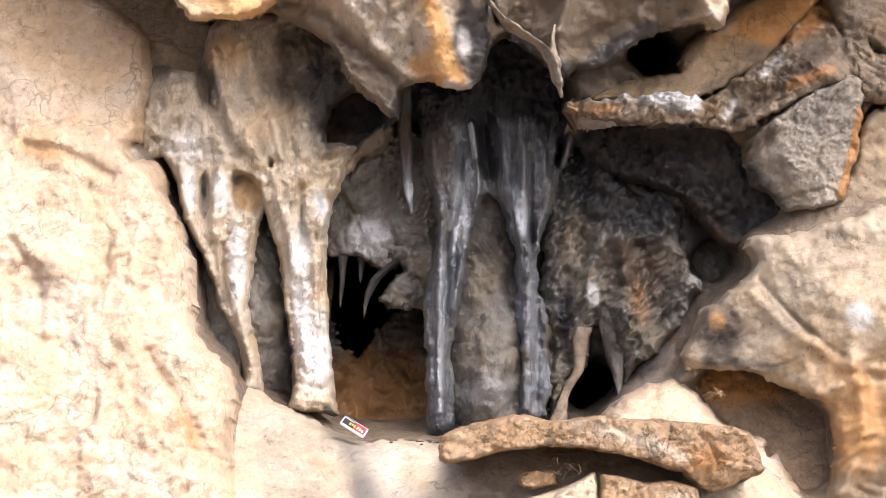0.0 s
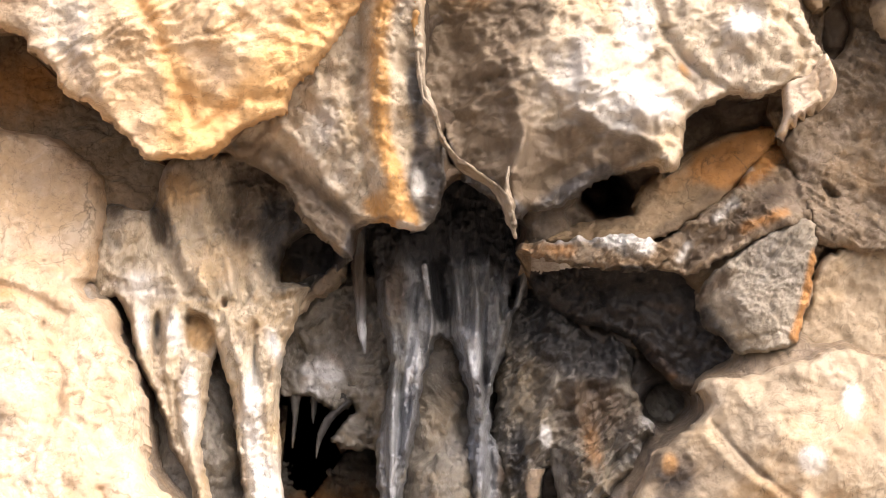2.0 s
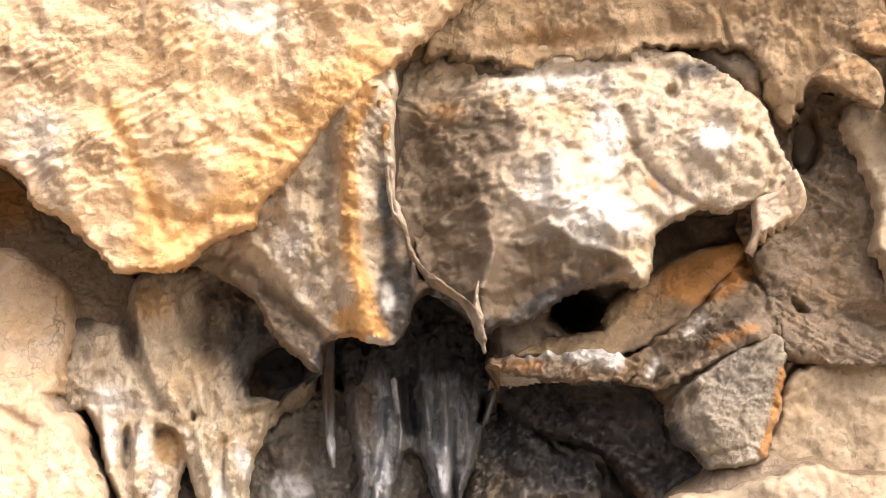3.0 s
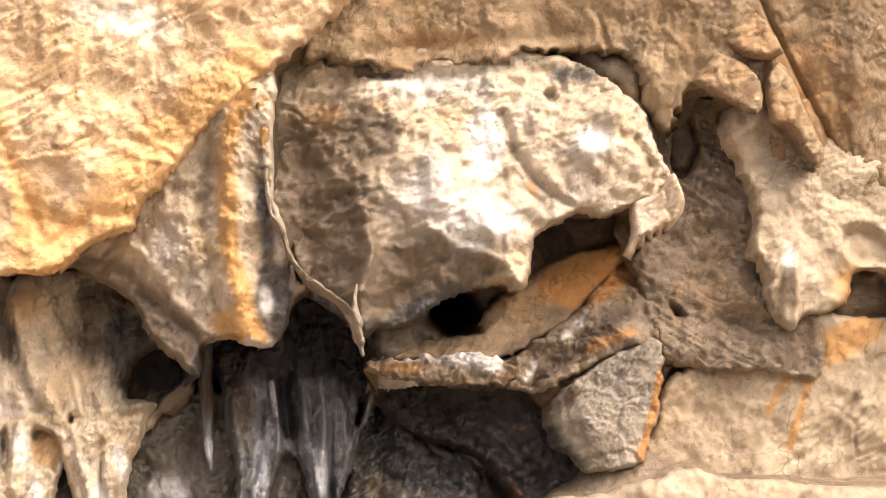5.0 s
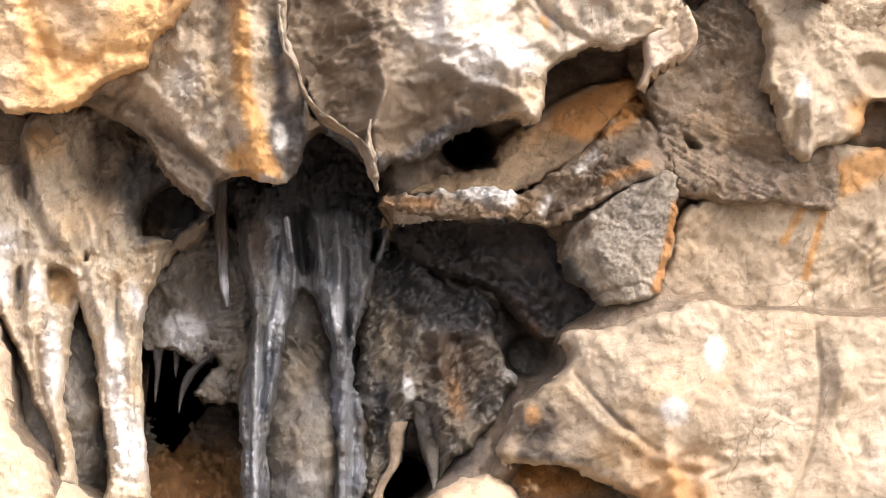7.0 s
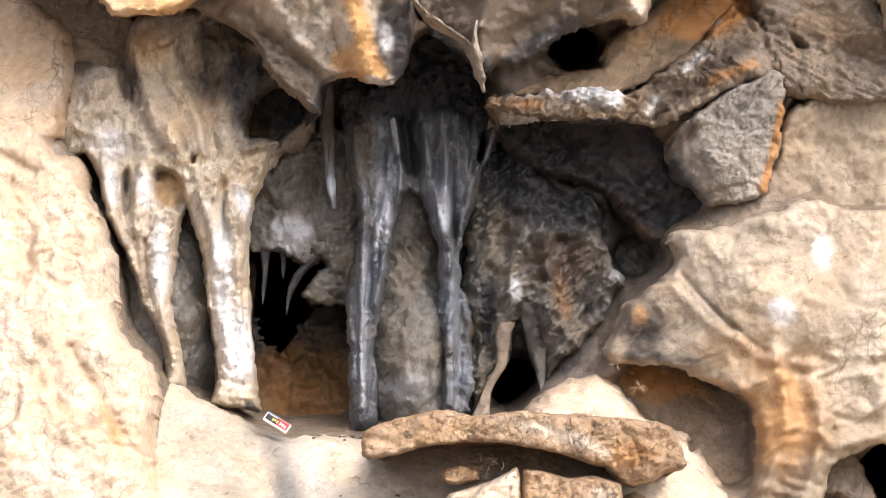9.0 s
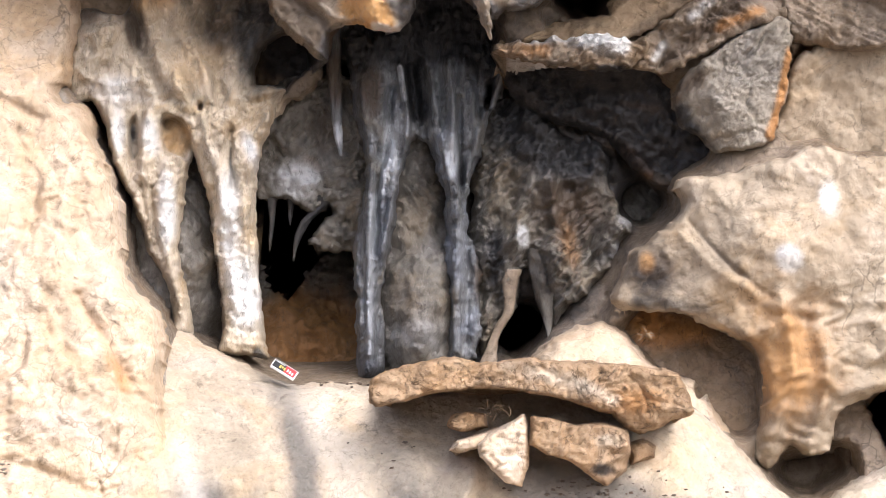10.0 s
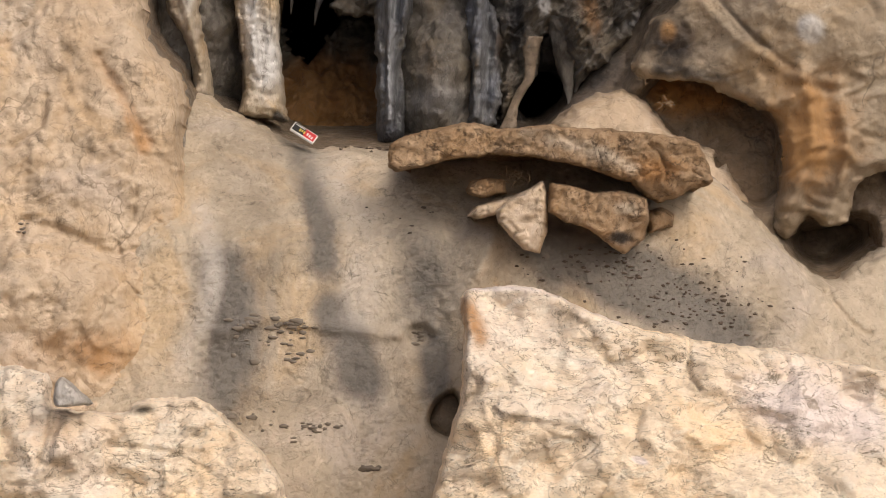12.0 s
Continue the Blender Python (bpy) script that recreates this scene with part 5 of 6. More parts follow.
# ---- inside the hollow: flowstone and columns ----
panel = crag("flowstone", [(-0.294, 3.174), (-0.203, 3.223), (-0.119, 3.237), (-0.035, 3.202), (0.021, 2.99), (0.035, 2.765), (-0.028, 2.77), (-0.063, 2.785), (-0.089, 2.775), (-0.133, 2.785), (-0.158, 2.807), (-0.133, 2.845), (-0.101, 2.88), (-0.114, 2.897), (-0.15, 2.875), (-0.175, 2.883), (-0.203, 2.897), (-0.245, 2.909), (-0.29, 2.917)], [(-0.175, 3.018, 0.26, 0.0, -0.15)], GREY,
             rim=(0.03, 0.06), joins=False, seed=81, rough=(0.02, 7), fine=(0.008, 20), stretch=(1.3, 1, 0.8), lumps=[(-0.189, 2.948, 0.06, 0.05, 0, 0.02)], ridged=0.02, chip=(0.02, 0.07), step=0.004, wobble=0.010, stains=[("w", -0.189, 2.96, 0.06, 0.05, 0, 0.9), ("b", -0.119, 3.089, 0.06, 0.08, 0, 0.5), ("o", -0.161, 2.99, 0.05, 0.05, 0, 0.3)])
tagged(panel, "grey flowstone panel with a ragged lower edge", "flowstone")
# Grey over these paints the shade they hang in.
for strand in ([(-0.246, 2.95, 0.014), (-0.251, 2.901, 0.01), (-0.251, 2.866, 0.007), (-0.255, 2.823, 0.005), (-0.257, 2.788, 0.001)], [(-0.112, 2.95, 0.03), (-0.133, 2.896, 0.019), (-0.164, 2.865, 0.014), (-0.183, 2.83, 0.01), (-0.194, 2.795, 0.005), (-0.198, 2.761, 0.001)], [(-0.204, 2.922, 0.011), (-0.204, 2.894, 0.007), (-0.206, 2.866, 0.004), (-0.206, 2.849, 0.001)]):
    tagged(dripstone("stalactite", [strand], GREY, 0.30, seed=int(strand[0][0] * 100), around=16, stains=[("s", -0.18, 2.86, 0.2, 0.12, 0, 0.75)]), "small dark stalactite under the flowstone panel", "stalactite", "small stalactites")

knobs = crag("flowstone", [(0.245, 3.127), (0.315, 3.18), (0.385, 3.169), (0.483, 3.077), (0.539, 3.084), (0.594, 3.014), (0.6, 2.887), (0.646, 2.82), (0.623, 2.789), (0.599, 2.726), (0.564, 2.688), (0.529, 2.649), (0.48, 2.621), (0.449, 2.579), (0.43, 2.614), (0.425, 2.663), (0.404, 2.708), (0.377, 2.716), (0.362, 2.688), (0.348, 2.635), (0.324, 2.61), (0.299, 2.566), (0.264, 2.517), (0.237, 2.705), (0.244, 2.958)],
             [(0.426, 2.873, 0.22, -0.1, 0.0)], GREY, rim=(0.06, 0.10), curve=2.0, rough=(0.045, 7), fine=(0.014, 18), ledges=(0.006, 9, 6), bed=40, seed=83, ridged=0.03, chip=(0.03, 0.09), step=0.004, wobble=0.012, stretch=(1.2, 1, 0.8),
             lumps=[(0.363, 2.958, 0.07, 0.06, 0, 0.05), (0.363, 2.803, 0.03, 0.05, 0, 0.06), (0.467, 2.761, 0.05, 0.1, 0, 0.05), (0.593, 2.803, 0.05, 0.05, 0, 0.03), (0.383, 2.761, 0.03, 0.04, 0, -0.06)],
             seams=[([(0.371, 3.155), (0.483, 3.07), (0.539, 3.063)], 0.015, 0.03), ([(0.566, 3.014), (0.607, 2.887), (0.642, 2.824)], 0.025, 0.04)],
             # Dark grey at its top puts the shelf's shade into the colour.
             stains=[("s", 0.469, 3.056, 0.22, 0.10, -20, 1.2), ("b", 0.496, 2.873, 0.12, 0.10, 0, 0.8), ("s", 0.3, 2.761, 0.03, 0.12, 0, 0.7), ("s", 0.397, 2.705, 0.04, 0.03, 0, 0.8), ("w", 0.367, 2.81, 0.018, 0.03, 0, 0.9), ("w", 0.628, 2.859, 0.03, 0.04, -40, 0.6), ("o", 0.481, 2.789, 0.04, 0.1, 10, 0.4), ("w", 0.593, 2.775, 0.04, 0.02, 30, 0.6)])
tagged(knobs, "knobbly grey flowstone with whitish crusts", "flowstone")

LEG_GAP, CURTAIN_FOOT = 0.109, 2.88
CURTAIN_EDGE = [(-0.114, 3.413), (-0.079, 3.498), (0.061, 3.532), (0.2, 3.532), (0.325, 3.468), (0.345, 3.316), (0.335, 3.229), (0.317, 3.166), (0.296, 3.117), (0.283, 3.072), (0.268, 3.017), (0.252, 2.975), (0.234, 2.925), (0.228, 2.88), (0.239, 2.824), (0.262, 2.768), (0.268, 2.685), (0.265, 2.602), (0.249, 2.507), (0.187, 2.508), (0.181, 2.63), (0.175, 2.727), (0.179, 2.797), (0.173, 2.866), (0.176, 2.908), (0.162, 2.95), (0.148, 3.003), (0.13, 3.034)]
CURTAIN_LEGS = [(0.108, 3.052), (0.089, 3.023), (0.08, 2.989), (0.069, 2.936), (0.058, 2.881), (0.045, 2.797), (0.032, 2.741), (0.026, 2.686), (0.027, 2.603), (0.025, 2.471), (-0.038, 2.457), (-0.045, 2.575), (-0.049, 2.658), (-0.051, 2.742), (-0.04, 2.839), (-0.024, 2.937), (-0.025, 3.007), (-0.036, 3.076), (-0.047, 3.16), (-0.06, 3.231)]
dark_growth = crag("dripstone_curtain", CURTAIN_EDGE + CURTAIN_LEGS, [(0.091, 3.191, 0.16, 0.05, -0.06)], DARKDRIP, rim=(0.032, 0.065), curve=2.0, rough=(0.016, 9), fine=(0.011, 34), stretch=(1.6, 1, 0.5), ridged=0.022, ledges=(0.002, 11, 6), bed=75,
       chip=(0.010, 0.05), cracks=(0.004, 0.1), joins=False, seed=9, step=0.004, wobble=0.008, thick=0.05,
       holes=[[(0.279, 3.176), (0.293, 3.184), (0.298, 3.159), (0.284, 3.128), (0.276, 3.145)]],
       lumps=[(0.108, 3.202, 0.03, 0.08, 0, -0.06), (-0.011, 3.132, 0.04, 0.12, 0, 0.04), (0.204, 3.09, 0.04, 0.1, 0, 0.04), (0.237, 2.713, 0.03, 0.1, 0, -0.03)],
       seams=[([(0.067, 3.23), (0.075, 3.16), (0.089, 3.09), (0.075, 2.992), (0.046, 2.881), (0.018, 2.769)], 0.008, 0.03), ([(0.045, 3.174), (0.036, 3.048), (0.013, 2.937), (-0.005, 2.769)], 0.009, -0.03), ([(-0.025, 3.16), (-0.004, 3.034), (-0.009, 2.881), (-0.015, 2.714), (-0.013, 2.52)], 0.01, 0.022), ([(0.014, 3.034), (0.008, 2.895), (0.012, 2.714), (0.009, 2.519)], 0.006, -0.016), ([(-0.026, 2.895), (-0.032, 2.77), (-0.027, 2.603)], 0.005, -0.014), ([(0.094, 3.23), (0.107, 3.146), (0.125, 3.062)], 0.012, -0.03), ([(0.142, 3.216), (0.158, 3.09), (0.183, 2.964), (0.196, 2.852)], 0.01, 0.028), ([(0.184, 3.244), (0.198, 3.118), (0.194, 3.006), (0.205, 2.894), (0.206, 2.657)], 0.01, 0.03), ([(0.214, 3.145), (0.218, 3.02), (0.221, 2.894)], 0.008, -0.03), ([(0.315, 3.215), (0.284, 3.131), (0.253, 3.033), (0.227, 2.908)], 0.01, 0.03), ([(0.24, 3.243), (0.26, 3.159), (0.267, 3.089)], 0.012, -0.03), ([(0.226, 2.824), (0.231, 2.685), (0.225, 2.532)], 0.007, -0.018), ([(0.251, 2.768), (0.253, 2.657)], 0.01, 0.015), ([(0.196, 2.824), (0.195, 2.657), (0.202, 2.532)], 0.008, 0.016)],
       # The dark top and grooves are shade painted in, deepest beneath the roof.
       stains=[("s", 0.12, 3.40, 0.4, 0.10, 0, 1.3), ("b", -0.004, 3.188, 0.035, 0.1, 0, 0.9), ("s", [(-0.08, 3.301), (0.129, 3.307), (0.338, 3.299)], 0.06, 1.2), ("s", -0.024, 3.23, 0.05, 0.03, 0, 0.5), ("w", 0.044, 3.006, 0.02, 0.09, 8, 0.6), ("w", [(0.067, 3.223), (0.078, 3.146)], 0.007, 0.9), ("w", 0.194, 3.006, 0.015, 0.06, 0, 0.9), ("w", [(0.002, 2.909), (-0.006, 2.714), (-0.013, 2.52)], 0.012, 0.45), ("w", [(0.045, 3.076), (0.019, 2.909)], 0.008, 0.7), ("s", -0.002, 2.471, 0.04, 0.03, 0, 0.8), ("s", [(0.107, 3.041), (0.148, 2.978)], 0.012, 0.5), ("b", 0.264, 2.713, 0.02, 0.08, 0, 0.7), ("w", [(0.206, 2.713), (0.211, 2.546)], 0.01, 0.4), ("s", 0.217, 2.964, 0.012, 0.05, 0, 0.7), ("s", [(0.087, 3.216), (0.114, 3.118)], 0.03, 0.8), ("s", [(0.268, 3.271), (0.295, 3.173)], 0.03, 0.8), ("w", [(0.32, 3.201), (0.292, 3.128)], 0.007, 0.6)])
split_part(dark_growth, "leg", lambda x, z: z < CURTAIN_FOOT and x < LEG_GAP)
split_part(dark_growth, "leg", lambda x, z: z < CURTAIN_FOOT and x >= LEG_GAP)
tagged(dark_growth, "blue-grey fluted dripstone curtain standing on two slender legs", "dripstone curtain")
spike = dripstone("stalactite", [[(-0.098, 3.34, 0.026), (-0.096, 3.259, 0.019), (-0.093, 3.175, 0.013), (-0.089, 3.105, 0.011), (-0.085, 3.056, 0.009), (-0.079, 3.01, 0.003)]], DARKDRIP, 0.17, seed=4, around=20, stains=[("b", -0.09, 3.2, 0.05, 0.1, 0, 0.7), ("w", -0.088, 3.063, 0.02, 0.03, 0, 0.8)])
tagged(spike, "narrow grey stalactite with a whitish tip", "stalactite", "small stalactites")
tooth = dripstone("stalactite", [[(0.428, 2.788, 0.046), (0.427, 2.718, 0.035), (0.428, 2.662, 0.023), (0.432, 2.613, 0.012), (0.432, 2.558, 0.002)]], GREY, 0.25, seed=5, around=18)
tagged(tooth, "tan pointed stalactite under the knobbly flowstone", "stalactite", "small stalactites")
root = dripstone("dripstone_strut", [[(0.34, 2.731, 0.025), (0.337, 2.668, 0.014), (0.332, 2.626, 0.011), (0.312, 2.594, 0.011), (0.295, 2.556, 0.012), (0.281, 2.501, 0.019)]], BROWN, 0.24, seed=8, around=18)
tagged(root, "thin cream dripstone strut beside the dark column", "dripstone")

joint = joint_fill("wall_joint", (-1.25, 1.35), (1.95, 4.35), 0.010, 0.036, 0.045, BROWN, 77)
tagged(joint, "brown rock in the joints between the masses", "rock wall", kind="structure")

# ---- loose stones on the ledge ----
slab = crag("stone_slab", [(-0.016, 2.393), (-0.009, 2.417), (0.024, 2.438), (0.083, 2.455), (0.136, 2.466), (0.188, 2.471), (0.241, 2.456), (0.307, 2.463), (0.372, 2.472), (0.412, 2.463), (0.517, 2.46), (0.609, 2.447), (0.682, 2.444), (0.715, 2.429), (0.736, 2.376), (0.747, 2.339), (0.736, 2.323), (0.682, 2.308), (0.663, 2.294), (0.623, 2.282), (0.584, 2.301), (0.557, 2.332), (0.518, 2.337), (0.439, 2.36), (0.347, 2.381), (0.241, 2.385), (0.136, 2.376), (0.058, 2.357), (0.005, 2.341), (-0.013, 2.356)],
            [(0.333, 2.412, -0.45, 0.0, 0.12), (0.636, 2.323, -0.43, 0.0, -1.1)], SLAB, rim=(0.008, 0.05), rough=(0.008, 8), fine=(0.005, 30), chip=(0.012, 0.07), ledges=(0.003, 12, 6), bed=-3, joins=False, cuts=1, seed=91, thick=0.32, step=0.005, soft=0.015, wobble=0.004,
            stains=[("o", 0.597, 2.362, 0.12, 0.05, 0, 0.5), ("w", [(0.307, 2.445), (0.478, 2.4), (0.557, 2.361)], 0.03, 0.5), ("s", 0.136, 2.424, 0.1, 0.03, 0, 0.3)])
tagged(slab, "flat rusty-brown stone slab propped on smaller stones", "stone slab")


def prop_stone(outline, y, seed, label, material=SLAB, stains=(), tilt=0.0):
    x, z = np.mean([p[0] for p in outline]), np.mean([p[1] for p in outline])
    ob = crag("stone", outline, [(x, z, y, tilt, 0.2), (x + 0.02, z - 0.02, y + 0.005, tilt + 0.5, -0.5)], material, rim=(0.02, 0.05), rough=(0.008, 10), fine=(0.005, 36), chip=(0.014, 0.05),
              joins=False, cuts=1, seed=seed, thick=0.16, step=0.004, soft=0.008, wobble=0.003, stains=stains)
    return tagged(ob, label, "stone", "stones under the slab")


prop_stone([(0.17, 2.318), (0.18, 2.341), (0.217, 2.349), (0.264, 2.344), (0.271, 2.306), (0.204, 2.289), (0.175, 2.301)], -0.36, 101, "small rounded tan stone under the slab")
prop_stone([(0.175, 2.25), (0.193, 2.277), (0.243, 2.293), (0.309, 2.316), (0.303, 2.283), (0.257, 2.256), (0.204, 2.24)], -0.4, 102, "thin flat wedge of pale stone under the slab", CREAM)
prop_stone([(0.352, 2.339), (0.363, 2.281), (0.361, 2.215), (0.343, 2.16), (0.309, 2.166), (0.276, 2.194), (0.245, 2.227), (0.238, 2.261), (0.275, 2.293), (0.321, 2.32)], -0.46, 103, "pale pointed stone under the slab", CREAM, tilt=0.5)
prop_stone([(0.365, 2.331), (0.413, 2.327), (0.465, 2.311), (0.531, 2.316), (0.592, 2.298), (0.602, 2.25), (0.587, 2.197), (0.543, 2.16), (0.514, 2.174), (0.459, 2.216), (0.4, 2.234), (0.358, 2.257)], -0.46, 104, "brown blocky stone carrying the slab",
           stains=[("w", 0.544, 2.269, 0.04, 0.02, 0, 0.6), ("s", 0.532, 2.203, 0.04, 0.02, 0, 0.6)])
prop_stone([(0.589, 2.272), (0.635, 2.286), (0.663, 2.265), (0.658, 2.233), (0.603, 2.212)], -0.34, 105, "dark small stone in the shade of the slab")
prop_stone([(0.425, 2.188), (0.441, 2.193), (0.454, 2.183), (0.441, 2.174)], -0.32, 106, "flat pebble lying on the ledge")

# ---- broken rock in front of the ledge ----
front_block = crag("broken_rock_block", [(0.156, 2.051), (0.169, 2.066), (0.196, 2.071), (0.272, 2.078), (0.335, 2.067), (0.386, 2.048), (0.449, 2.02), (0.525, 1.991), (0.639, 1.966), (0.765, 1.951), (0.892, 1.936), (1.018, 1.914), (1.104, 1.892), (1.524, 1.835), (1.525, 1.08), (0.091, 1.069), (0.097, 1.594), (0.117, 1.697), (0.15, 1.805), (0.159, 1.95)],
                   [(0.45, 1.826, -0.9, -0.02, 0.35), (0.893, 1.703, -0.93, 0.12, 0.45), (0.26, 2.001, -0.9, 0.0, 0.5)], FRESH, rim=(0.010, 0.10), rough=(0.012, 4), fine=(0.0035, 26), chip=(0.06, 0.30), ledges=(0.0015, 3.5, 5), bed=-18, cracks=(0, 1), joins=False, cuts=1, seed=111, thick=0.35, soft=0.01,
                   stretch=(0.8, 1, 1.3), wobble=0.005, step=0.005,
                   seams=[([(0.671, 1.954), (0.667, 1.878), (0.69, 1.841)], 0.005, -0.02), ([(0.538, 1.984), (0.536, 1.938)], 0.003, -0.012)],
                   stains=[("w", 0.955, 1.805, 0.22, 0.1, -20, 0.7), ("o", [(0.171, 2.026), (0.197, 1.95)], 0.03, 0.5), ("w", [(0.184, 2.069), (0.335, 2.065), (0.513, 1.993)], 0.012, 0.5), ("w", 0.552, 1.682, 0.02, 0.008, -20, 0.9)])
tagged(front_block, "freshly broken pale limestone block before the ledge", "rock block")
front_rock = crag("broken_rock", [(-1.199, 1.891), (-0.881, 1.89), (-0.83, 1.881), (-0.773, 1.866), (-0.766, 1.803), (-0.715, 1.791), (-0.626, 1.781), (-0.586, 1.804), (-0.512, 1.819), (-0.436, 1.814), (-0.372, 1.77), (-0.31, 1.72), (-0.269, 1.67), (-0.243, 1.606), (-0.191, 1.493), (-0.162, 1.063), (-1.187, 1.055)], [(-0.625, 1.692, -0.8, 0.1, 0.3), (-0.803, 1.754, -0.8, -0.2, 0.35)], FRESH,
                  rim=(0.012, 0.10), rough=(0.014, 4), fine=(0.004, 26), chip=(0.04, 0.2), ledges=(0.0015, 4, 5), bed=-8, joins=False, seed=113, thick=0.35, soft=0.01,
                  seams=[([(-0.763, 1.786), (-0.777, 1.704), (-0.802, 1.627)], 0.005, -0.012), ([(-0.625, 1.705), (-0.498, 1.693), (-0.37, 1.631)], 0.006, -0.01)], stains=[("o", -0.689, 1.743, 0.2, 0.1, 0, 0.3), ("s", -0.562, 1.788, 0.04, 0.015, 10, 0.6)])
tagged(front_rock, "broken cream limestone rock before the buttress", "rock")
shard = crag("stone_shard", [(-0.754, 1.837), (-0.74, 1.858), (-0.723, 1.848), (-0.693, 1.822), (-0.666, 1.798), (-0.699, 1.79), (-0.75, 1.789)], [(-0.725, 1.817, -0.88, 0.3, 0.3), (-0.712, 1.811, -0.88, 0.9, 0.2)], DRIP, rim=(0.01, 0.03), chip=(0.006, 0.03), fine=(0.003, 40), joins=False, seed=115, thick=0.05, step=0.004, wobble=0.002)
tagged(shard, "sharp grey stone shard on the broken rock", "stone shard")

# ---- the carton left on the ledge ----
def box(low, high):
    (a, b, c), (d, e, f) = low, high
    v = [(x, y, z) for x in (a, d) for y in (b, e) for z in (c, f)]
    return v, [(0, 1, 3, 2), (4, 6, 7, 5), (0, 4, 5, 1), (2, 3, 7, 6), (0, 2, 6, 4), (1, 5, 7, 3)]


def bevelled(name, low, high, material, parent, label="", edge=0.0012):
    v, f = box(low, high)
    bm = bmesh.new()
    made = [bm.verts.new(p) for p in v]
    for q in f:
        bm.faces.new([made[k] for k in q])
    if edge:
        bmesh.ops.bevel(bm, geom=bm.edges[:], offset=edge, segments=2, affect="EDGES")
    bmesh.ops.recalc_face_normals(bm, faces=bm.faces)
    me = bpy.data.meshes.new(name)
    bm.to_mesh(me)
    bm.free()
    me.materials.append(material)
    ob = new(name, me)
    ob.parent = parent
    if label:
        tagged(ob, label)
    return ob


CARD = plain_material("white_card", (0.75, 0.73, 0.70), 0.5)
INK = plain_material("black_print", (0.012, 0.012, 0.012), 0.8, 0.1)
RED = plain_material("red_print", (0.55, 0.02, 0.02), 0.8)
YELLOW = plain_material("yellow_print", (0.65, 0.5, 0.06), 0.4)
carton = new("small_carton")
tagged(carton, "small black and red card box lying tilted on the ledge", "card box")
bevelled("body", (-0.044, -0.004, 0.0), (0.044, 0.004, 0.05), CARD, carton)
bevelled("black_panel", (-0.041, -0.0046, 0.005), (0.002, -0.0038, 0.046), INK, carton, "black printed panel", 0)
bevelled("red_panel", (0.002, -0.0046, 0.005), (0.040, -0.0038, 0.046), RED, carton, "red printed panel", 0)
bevelled("white_bar", (-0.038, -0.0051, 0.038), (-0.004, -0.0045, 0.0405), CARD, carton, "thin white printed bar", 0)
for k in range(3):
    bevelled("yellow_mark", (-0.018 + 0.008 * k, -0.0051, 0.014 + 0.005 * (k % 2)), (-0.013 + 0.008 * k, -0.0045, 0.030), YELLOW, carton, "yellow printed mark", 0)
for k in range(3):
    bevelled("white_mark", (0.010 + 0.009 * k, -0.0051, 0.016 - 0.002 * k), (0.015 + 0.009 * k, -0.0045, 0.032 - 0.003 * k), CARD, carton, "white printed mark", 0)
carton.matrix_world = Matrix.Translation((-0.222, -0.06, 2.458)) @ pose(0, 0, 0, 0, 32, 0) @ pose(0, 0, 0, -52, 0, 0) @ Matrix.Scale(0.74, 4)

# ---- crusts, crumbs and dry stems ----
CRUST = plain_material("dry_mud_crust", (0.20, 0.155, 0.105), 0.95, 0.5, 90.0)
STEM = plain_material("dry_plant_stem", (0.33, 0.22, 0.11), 0.9, 0.3)


def lumps_mesh(name, spots, size, material, seed, label, category, bed="rock_ledge"):
    """Many small crumbs scattered round the spots (x, y, z, spread x, spread z, count) on the rock there, one mesh."""
    rng = random.Random(seed)
    ball = bmesh.new()
    bmesh.ops.create_icosphere(ball, subdivisions=2, radius=1.0)
    unit = np.array([v.co[:] for v in ball.verts])
    tri = [[v.index for v in f.verts] for f in ball.faces]
    ball.free()
    verts, faces = [], []
    for cx, cy, cz, sx, sz, count in spots:
        for _ in range(count):
            c = np.array([cx + rng.gauss(0, sx), 0, cz + rng.gauss(0, sz)])
            c[1] = depth_of(bed, c[0], c[2])
            r = size * rng.uniform(0.35, 1.2)
            v = unit * np.array([rng.uniform(0.7, 2.0), rng.uniform(0.6, 1.0), rng.uniform(0.5, 0.9)]) * r
            v = v * (1 + 0.8 * fbm(unit + rng.random() * 50, 1.6, 3, seed))[:, None] + c
            faces += [[len(verts) + k for k in f] for f in tri]
            verts += v.tolist()
    ob = link(name, verts, faces, material, None, None)
    return tagged(ob, label, category, kind="stuff")


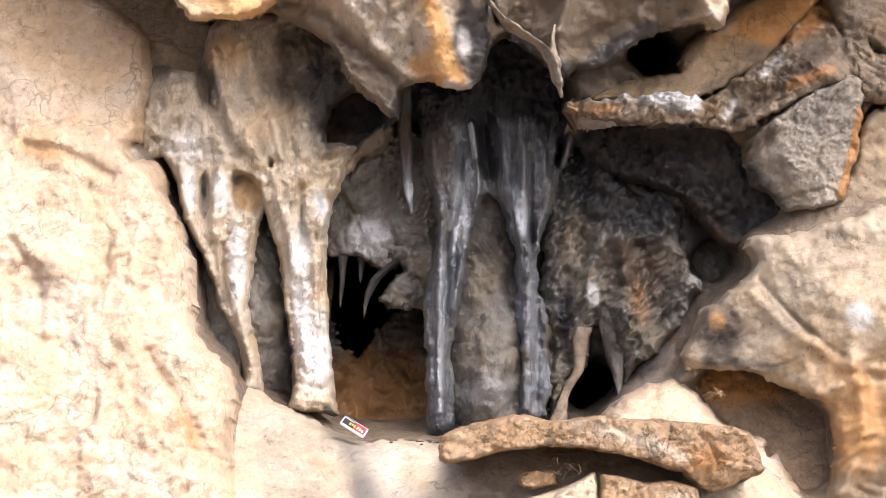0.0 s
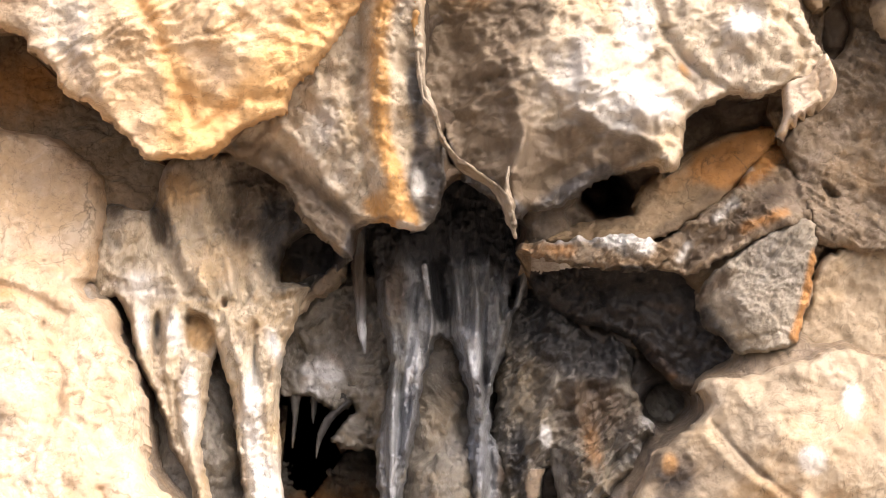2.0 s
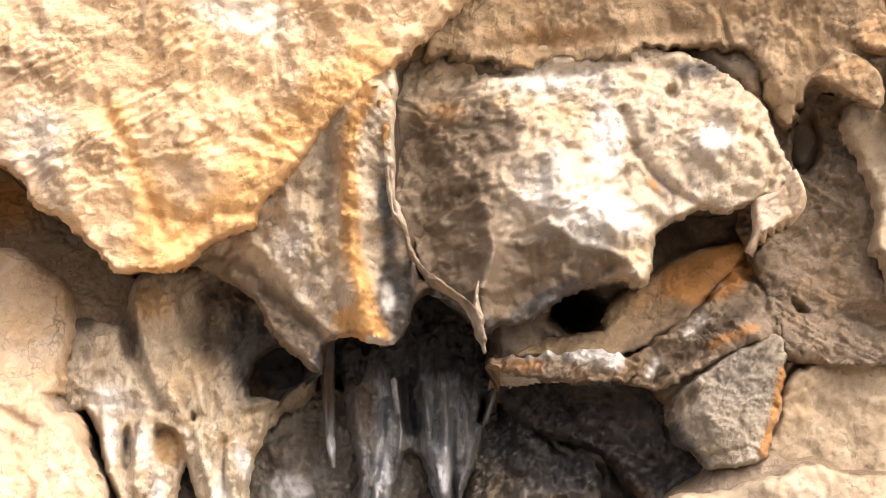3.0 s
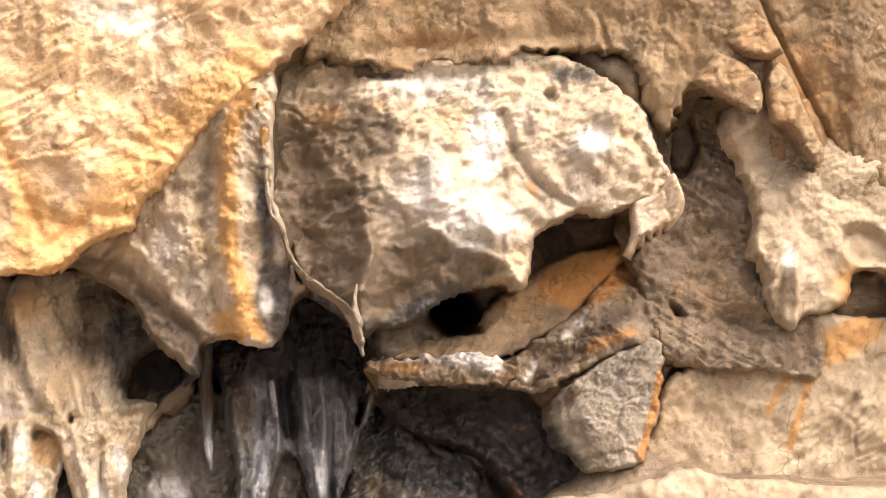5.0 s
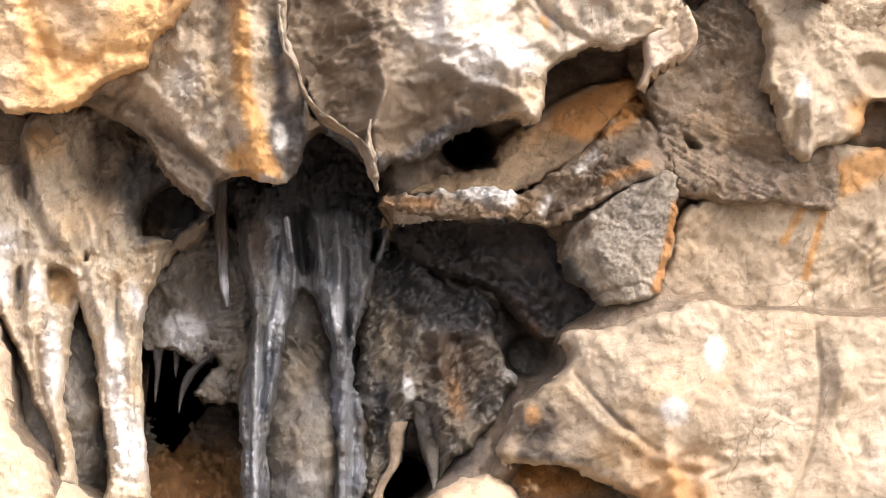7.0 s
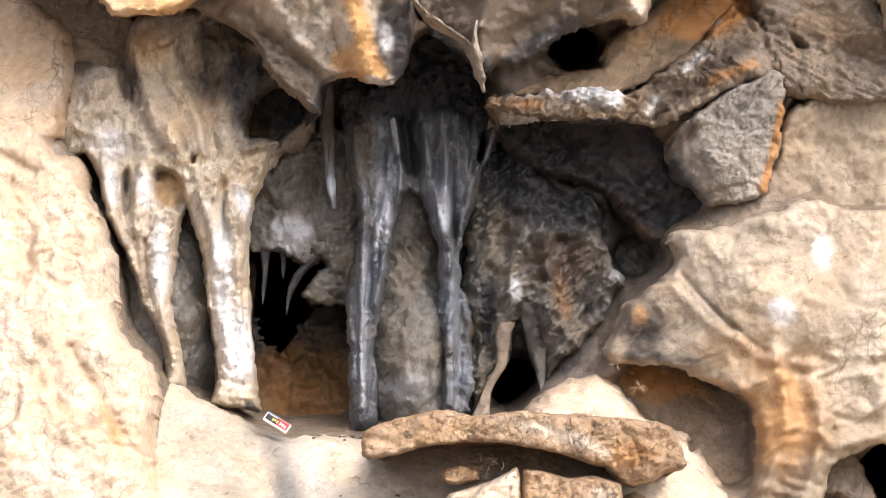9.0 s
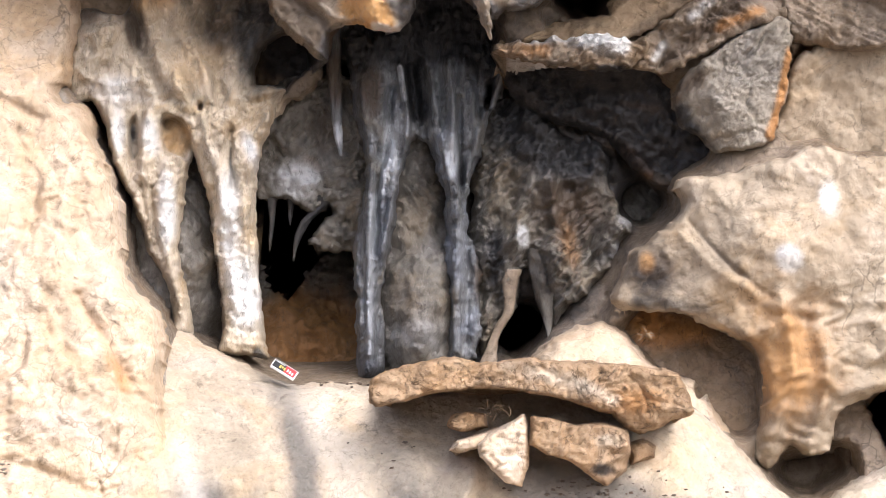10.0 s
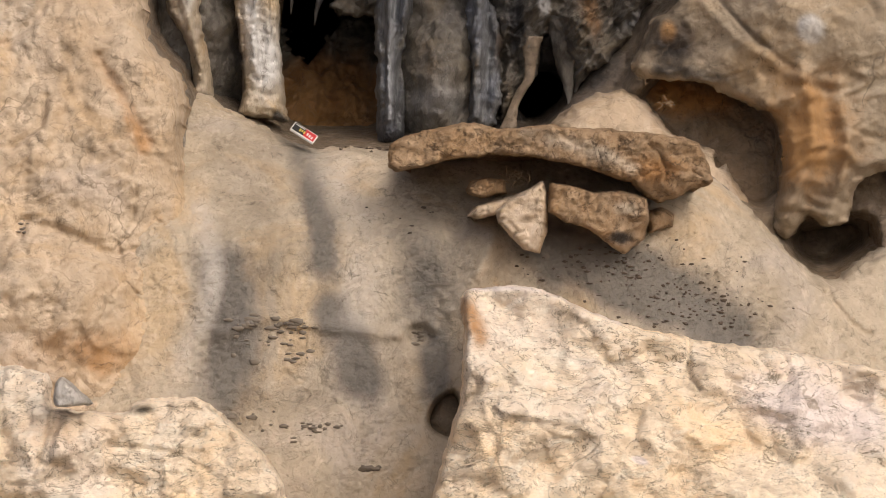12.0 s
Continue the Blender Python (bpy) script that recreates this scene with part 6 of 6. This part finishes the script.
lumps_mesh("mud_crust", [(-0.335, -0.36, 1.999, 0.02, 0.012, 14), (-0.243, -0.36, 1.996, 0.035, 0.012, 22), (-0.295, -0.37, 1.962, 0.05, 0.02, 16), (-0.229, -0.38, 1.916, 0.02, 0.01, 8),
                         (-0.193, -0.42, 1.751, 0.03, 0.014, 20), (-0.332, -0.42, 1.77, 0.04, 0.02, 22), (-0.048, -0.44, 1.661, 0.015, 0.004, 10)], 0.007, CRUST, 5, "crumbling brown mud crust stuck to the ledge", "mud crust")
lumps_mesh("pebble_litter", [(0.512, -0.3, 2.151, 0.10, 0.03, 110), (0.712, -0.3, 2.053, 0.09, 0.035, 150), (-0.077, -0.02, 2.435, 0.05, 0.006, 20), (0.046, -0.2, 2.266, 0.05, 0.03, 10)], 0.0038, BROWN, 6,
           "dark grit and pebbles scattered on the ledge", "grit")
lumps_mesh("clay_nest", [(0.061, -0.37, 1.968, 0.012, 0.010, 16)], 0.006, CRUST, 8, "small clay insect nest on the ledge", "clay nest")
lumps_mesh("clay_nest", [(-0.547, -0.26, 2.18, 0.010, 0.006, 9), (-0.865, -0.26, 2.214, 0.008, 0.012, 8)], 0.006, CRUST, 9, "small clay insect nests on the buttress", "clay nest", "rock_buttress")


def stems(name, spots, seed, label):
    """Thin dry stems, each a bent strand."""
    rng = random.Random(seed)
    verts, faces = [], []
    for cx, cy, cz, spread, length, count in spots:
        for _ in range(count):
            p = np.array([cx + rng.gauss(0, spread), cy + rng.gauss(0, 0.01), cz + rng.gauss(0, spread * 0.4)])
            way = np.array([rng.gauss(0, 1), rng.gauss(0, 0.3), rng.gauss(-0.2, 0.6)])
            way /= np.linalg.norm(way)
            r = rng.uniform(0.0005, 0.0012)
            first = len(verts)
            n = 7
            for k in range(n):
                for a in range(4):
                    verts.append(p + r * np.array([math.cos(a * 1.5708), 0.5 * math.sin(a * 1.5708), math.sin(a * 1.5708)]))
                p = p + way * length / n * rng.uniform(0.6, 1.3)
                way = way + np.array([rng.gauss(0, 0.35), rng.gauss(0, 0.2), rng.gauss(-0.05, 0.35)])
                way /= np.linalg.norm(way)
            for k in range(n - 1):
                for a in range(4):
                    b = (a + 1) % 4
                    faces.append([first + 4 * k + a, first + 4 * k + b, first + 4 * k + 4 + b, first + 4 * k + 4 + a])
    return tagged(link(name, verts, faces, STEM), label, "dry stems", kind="stuff")


stems("dry_stems", [(0.275, -0.34, 2.345, 0.02, 0.03, 10), (0.314, -0.35, 2.354, 0.012, 0.03, 6)], 3, "dry plant stems caught under the slab")
stems("root_tuft", [(0.66, 0.02, 2.554, 0.010, 0.018, 14), (0.599, 0.02, 2.611, 0.006, 0.018, 8)], 4, "rust-brown dead roots hanging in the hollow")
